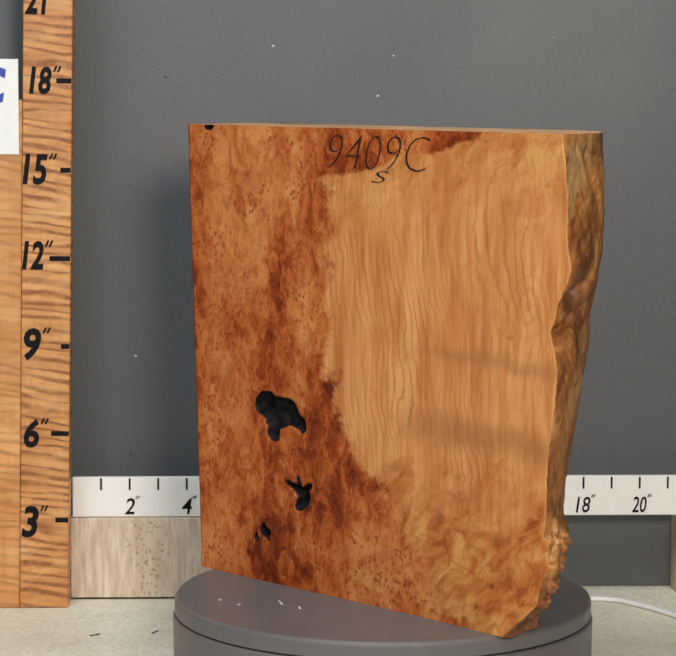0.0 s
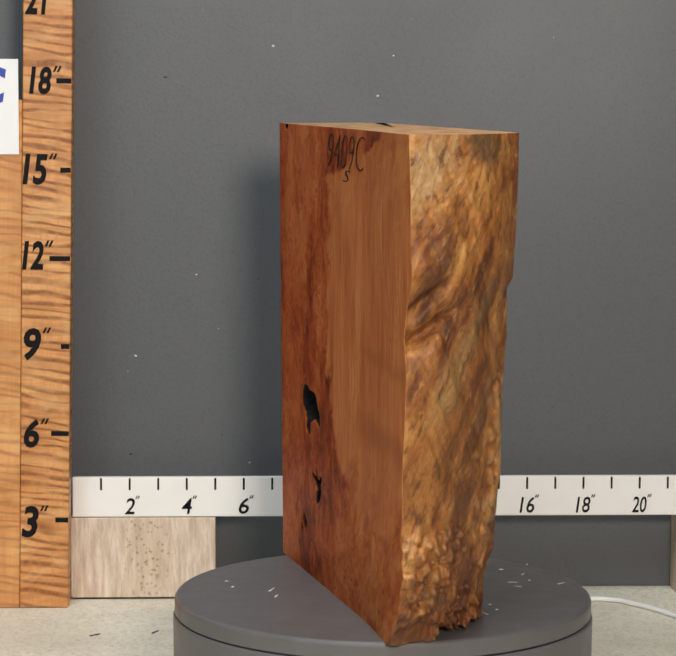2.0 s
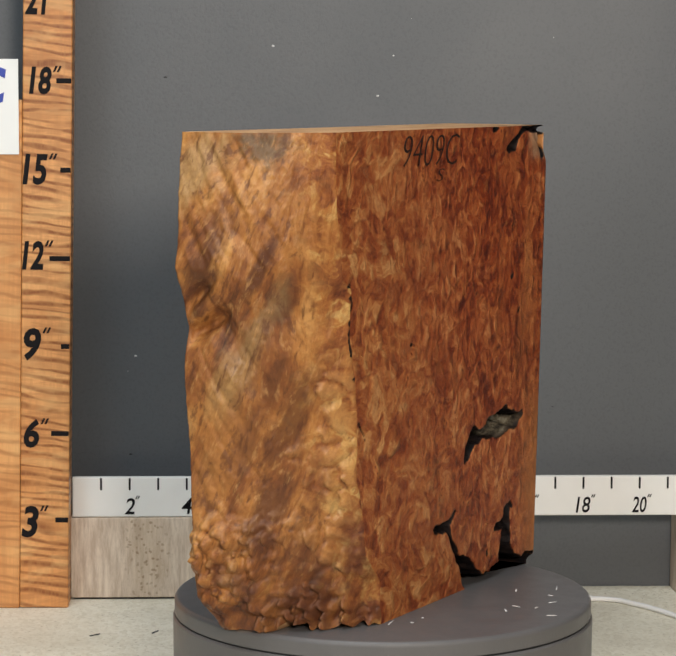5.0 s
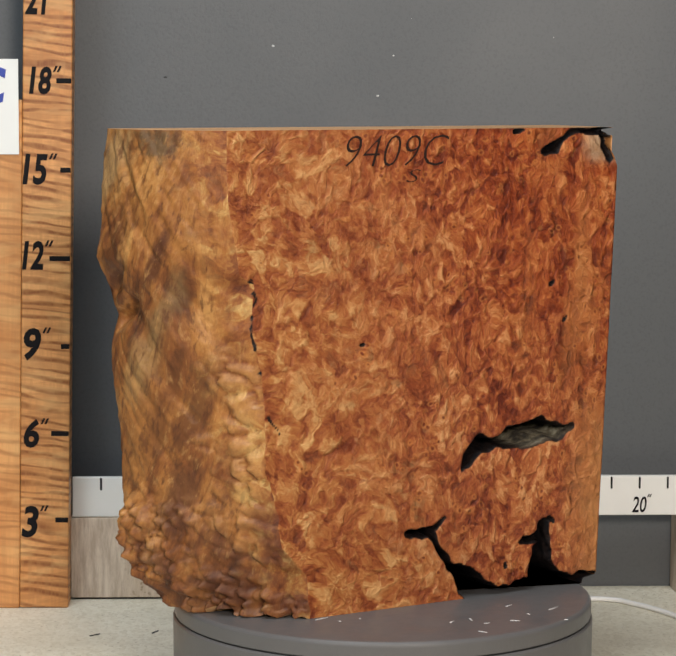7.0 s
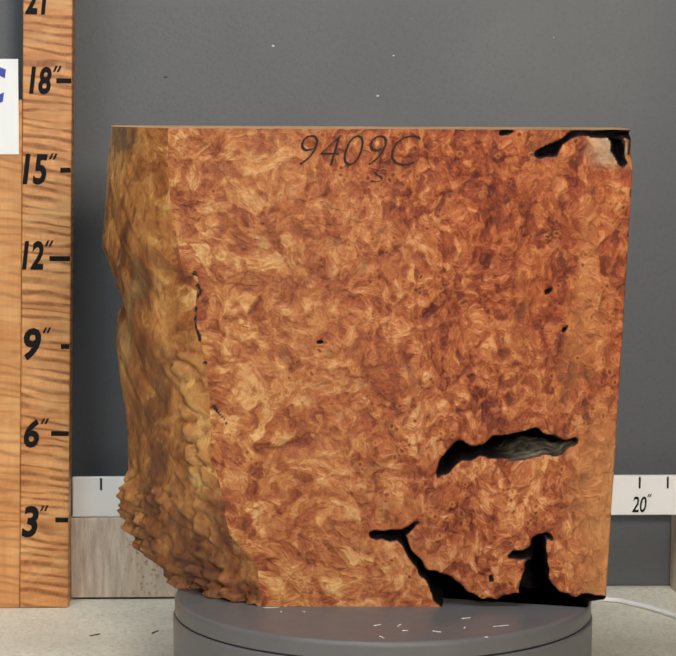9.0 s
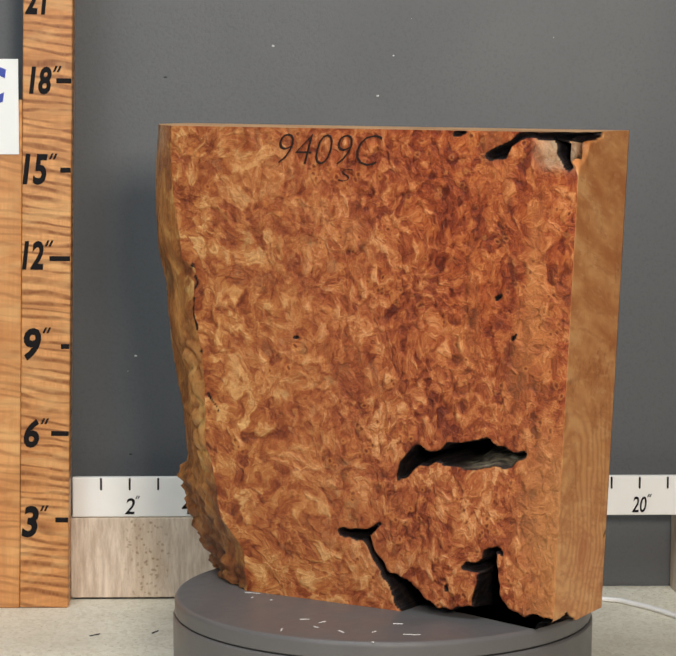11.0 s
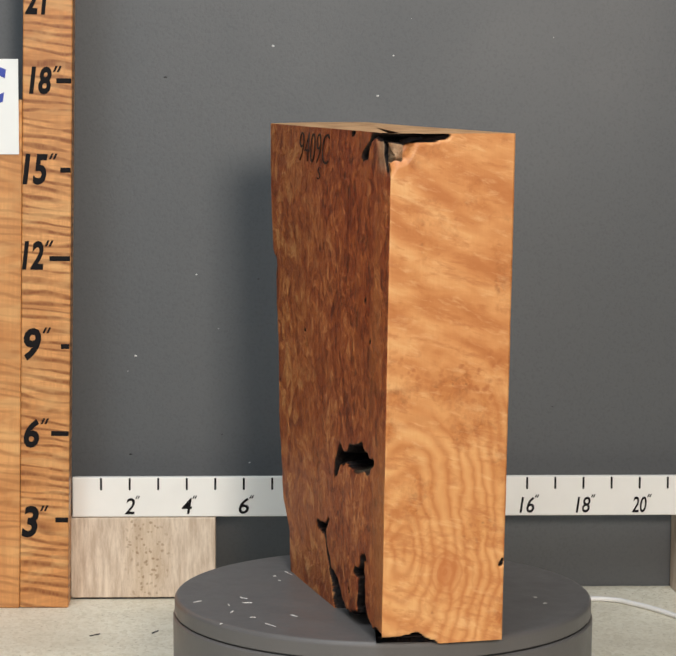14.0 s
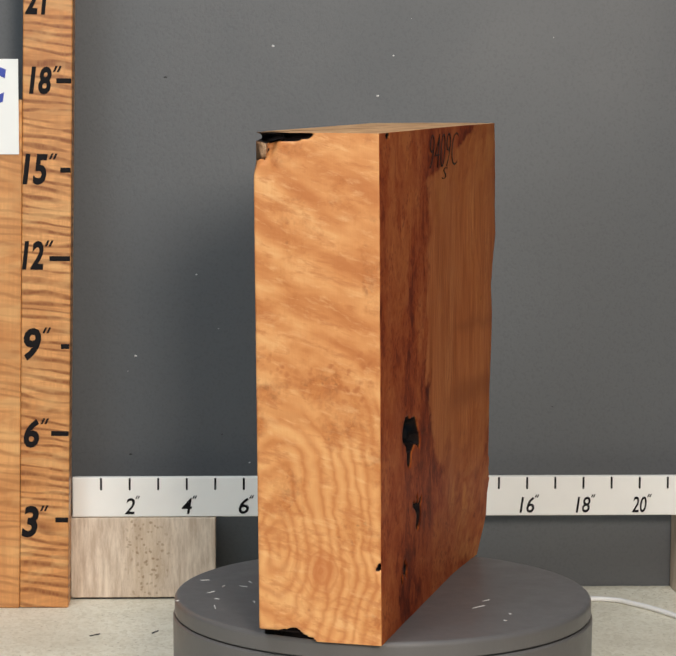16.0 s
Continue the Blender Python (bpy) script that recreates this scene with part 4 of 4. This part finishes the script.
    holesB = [[(-0.108, 0.3315, 0.004), (-0.117, 0.334, 0.0055), (-0.124, 0.341, 0.002), (-0.140, 0.3455, 0.002), (-0.158, 0.3480, 0.003), (-0.178, 0.3470, 0.005)], [(-0.160, 0.345, 0.003), (-0.164, 0.335, 0.0062), (-0.166, 0.327, 0.004)],
              [(-0.040, 0.098, 0.0012), (-0.046, 0.111, 0.006), (-0.054, 0.1175, 0.0065), (-0.066, 0.1165, 0.0045), (-0.088, 0.120, 0.008), (-0.108, 0.1225, 0.0105), (-0.126, 0.120, 0.007), (-0.135, 0.124, 0.002)],
              [(0.008, 0.056, 0.0018), (-0.004, 0.055, 0.0045), (-0.014, 0.056, 0.003), (-0.024, 0.064, 0.001)], [(-0.012, 0.054, 0.0024), (-0.017, 0.042, 0.0022), (-0.031, 0.025, 0.0042), (-0.044, 0.014, 0.0088), (-0.058, 0.003, 0.0115), (-0.068, 0.0, 0.008), (-0.081, -0.003, 0.0085), (-0.095, 0.0, 0.0125)],
              [(-0.089, 0.039, 0.0008), (-0.104, 0.043, 0.0038), (-0.1175, 0.054, 0.002)], [(-0.115, 0.050, 0.003), (-0.1095, 0.033, 0.0075), (-0.1105, 0.015, 0.0115), (-0.116, 0.003, 0.0145)], [(-0.116, 0.002, 0.0145), (-0.135, -0.001, 0.0125), (-0.165, -0.002, 0.0125)], [(-0.079, 0.026, 0.0008), (-0.0795, 0.022, 0.0012)],
              [(-0.028, 0.3500, 0.002), (-0.062, 0.3500, 0.0022)], [(-0.082, 0.346, 0.0025), (-0.090, 0.348, 0.0025)], [(0.0495, 0.1942, 0.001), (0.0475, 0.1942, 0.0012)], [(-0.1145, 0.232, 0.0014), (-0.118, 0.2335, 0.0012)], [(-0.126, 0.205, 0.0015), (-0.128, 0.207, 0.001)],
              [(0.1365, 0.2445, 0.0010), (0.1345, 0.237, 0.0003), (0.1355, 0.205, 0.0005), (0.1275, 0.178, 0.0001)], [(0.124, 0.150, 0.0006), (0.114, 0.133, 0.0001)]]
    inB = np.max([capsule(wu, wz, h) for h in holesB], 0)
    wv = V + 0.003 * vnoise(V * 130, z0 * 130, 9.5, 19)
    inR = np.max([capsule(wv, z0, h) for h in ([(0.012, 0.3480, 0.004), (0.018, 0.3470, 0.0045), (0.036, 0.3470, 0.0055), (0.046, 0.3445, 0.004)],
                                                [(0.012, 0.001, 0.003), (0.024, 0.002, 0.008), (0.033, -0.002, 0.010), (0.050, -0.002, 0.010)], [(-0.0375, 0.058, 0.0015), (-0.036, 0.055, 0.0015)])], 0)
    lip = smooth(TOP, TOP - 0.0022, z0)
    cutA, cutB, cutR = (smooth(-0.0006, 0.0018, q) * lip for q in (inA, inB, inR))
    grain = 0.55 + 0.45 * vnoise(U * 60, z0 * 60, V * 60, 20)
    gnarl = vnoise(U * 170, z0 * 170, 0.5, 27)
    V = V + isA * cutA * (0.006 + 0.004 * grain + 0.003 * gnarl)
    upper = smooth(0.30, 0.33, z0)
    deepB = np.where(upper > 0.5, 0.012, 0.060) * smooth(0.0002, 0.004, inB) + 0.003
    bark = isB * cutB * smooth(0.126, 0.116, wz + 0.004 * vnoise(U * 90, z0 * 90, 0.5, 28)) * smooth(-0.078, -0.098, U) * smooth(0.08, 0.10, z0)
    V = V - isB * cutB * deepB * (0.7 + 0.5 * grain) * (1 - 0.75 * bark)
    U = U + isR * cutR * (0.008 + 0.010 * grain)
    # broken corner at the top, where sawn edge and burl face meet
    ragged = 0.004 * vnoise(z0 * 110, V * 110, U * 110, 22)
    chipR, chipB = (smooth(0.0, 0.010, (z0 - 0.317) - 1.3 * d + ragged) for d in (FACE_B - V, U - edgeR))
    U = U + isR * chipR * 0.006
    V = V - isB * chipB * 0.008
    void = isA * cutA + isB * cutB + isR * cutR
    # foot: ragged under the natural side
    lift = isL * np.abs(vnoise(V * 150, 0.5, 0.5, 21)) * (0.005 + 0.013 * smooth(0.35, 0.6, t)) * smooth(0.05, 0.3, t) * smooth(1.0, 0.95, t)
    Z = Z + lift * (1 - k) ** 6
    count = U.shape[1]
    co = np.stack([U, V, Z], -1).reshape(-1, 3)
    r, c = np.meshgrid(np.arange(rows - 1), np.arange(count), indexing="ij")
    c2 = (c + 1) % count
    quads = np.stack([r * count + c, r * count + c2, (r + 1) * count + c2, (r + 1) * count + c], -1).reshape(-1, 4)
    faces = quads.tolist()
    # flat caps, fanned from the middle, on vertices of their own
    n0 = len(co)
    rim = (rows - 1) * count
    co = np.concatenate([co, co[rim:], [[0.01, 0.005, TOP]], co[:count], [[0.01, 0.005, FOOT]]])
    step = [(q, (q + 1) % count) for q in range(count)]
    faces += [[n0 + a, n0 + b, n0 + count] for a, b in step]
    n1 = n0 + count + 1
    faces += [[n1 + b, n1 + a, n1 + count] for a, b in step]
    mesh = bpy.data.meshes.new("burl_block")
    mesh.from_pydata(co.tolist(), [], faces)
    slots = np.concatenate([np.broadcast_to(side, (rows - 1, count)).ravel(), np.full(2 * count, 4)]).astype(np.int32)
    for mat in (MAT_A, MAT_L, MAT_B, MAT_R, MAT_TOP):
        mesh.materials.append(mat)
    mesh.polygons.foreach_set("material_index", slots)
    shade = np.ones(len(faces), bool)
    shade[-2 * count:] = False
    mesh.polygons.foreach_set("use_smooth", shade)
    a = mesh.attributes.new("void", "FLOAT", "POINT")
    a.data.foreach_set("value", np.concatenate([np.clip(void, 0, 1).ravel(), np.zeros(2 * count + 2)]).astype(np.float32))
    # masks of the painted relief shading: knob tops, creases and foot clusters
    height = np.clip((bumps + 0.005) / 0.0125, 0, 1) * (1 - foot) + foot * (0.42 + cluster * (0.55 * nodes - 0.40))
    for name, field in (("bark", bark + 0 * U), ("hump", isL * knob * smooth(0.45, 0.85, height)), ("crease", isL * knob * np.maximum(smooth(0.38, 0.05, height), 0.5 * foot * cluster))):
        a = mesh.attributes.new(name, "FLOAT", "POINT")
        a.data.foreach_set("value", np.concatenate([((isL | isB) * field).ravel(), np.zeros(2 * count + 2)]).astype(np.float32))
    mesh.update()
    block = new("burl_block", mesh)
    tagged(block, "glossy red-brown burl wood slab with one natural edge, on turntable", "wood slab")
    # marker writing on both faces
    ob = part("marker_number", letters("9409C", -0.020, 0.080, 0.3185, 0.3430, -0.032, 0.25), MAT_PEN, block, "thin handwritten marker number 9409C")
    ob.location.y = FACE_A - 0.0002
    ob = part("marker_letter", letters("S", 0.023, 0.040, 0.3095, 0.3180, -0.024, 0.3), MAT_PEN, block, "thin handwritten marker letter S")
    ob.location.y = FACE_A - 0.0002
    for text, x0, x1, z0, z1, name in (("9409C", -0.062, 0.024, 0.3215, 0.3435, "marker_number"), ("S", -0.012, 0.000, 0.3100, 0.3190, "marker_letter")):
        ob = part(name, letters(text, x0, x1, z0, z1, -0.023, 0.3), MAT_PEN, block, "thin handwritten marker " + text)
        ob.matrix_basis = pose(0, FACE_B + 0.0002, 0, 0, 0, 180)
    return block


setting()
table()
upright_rule()
side_board()
level_rule()
support_blocks()
cable()
platter = turntable()
block = burl_block()


def motions():
    """Platter and slab turn together, steadily, clockwise from above."""
    rate = -14.961
    times = [0.5 * n for n in range(33)]
    walk(platter, [(t, pose(0, 0, 0, 0, 0, rate * t)) for t in times])
    walk(block, [(t, pose(0, 0, SLAB_Z, 0, 0, -47.5 + rate * t)) for t in times])


motions()
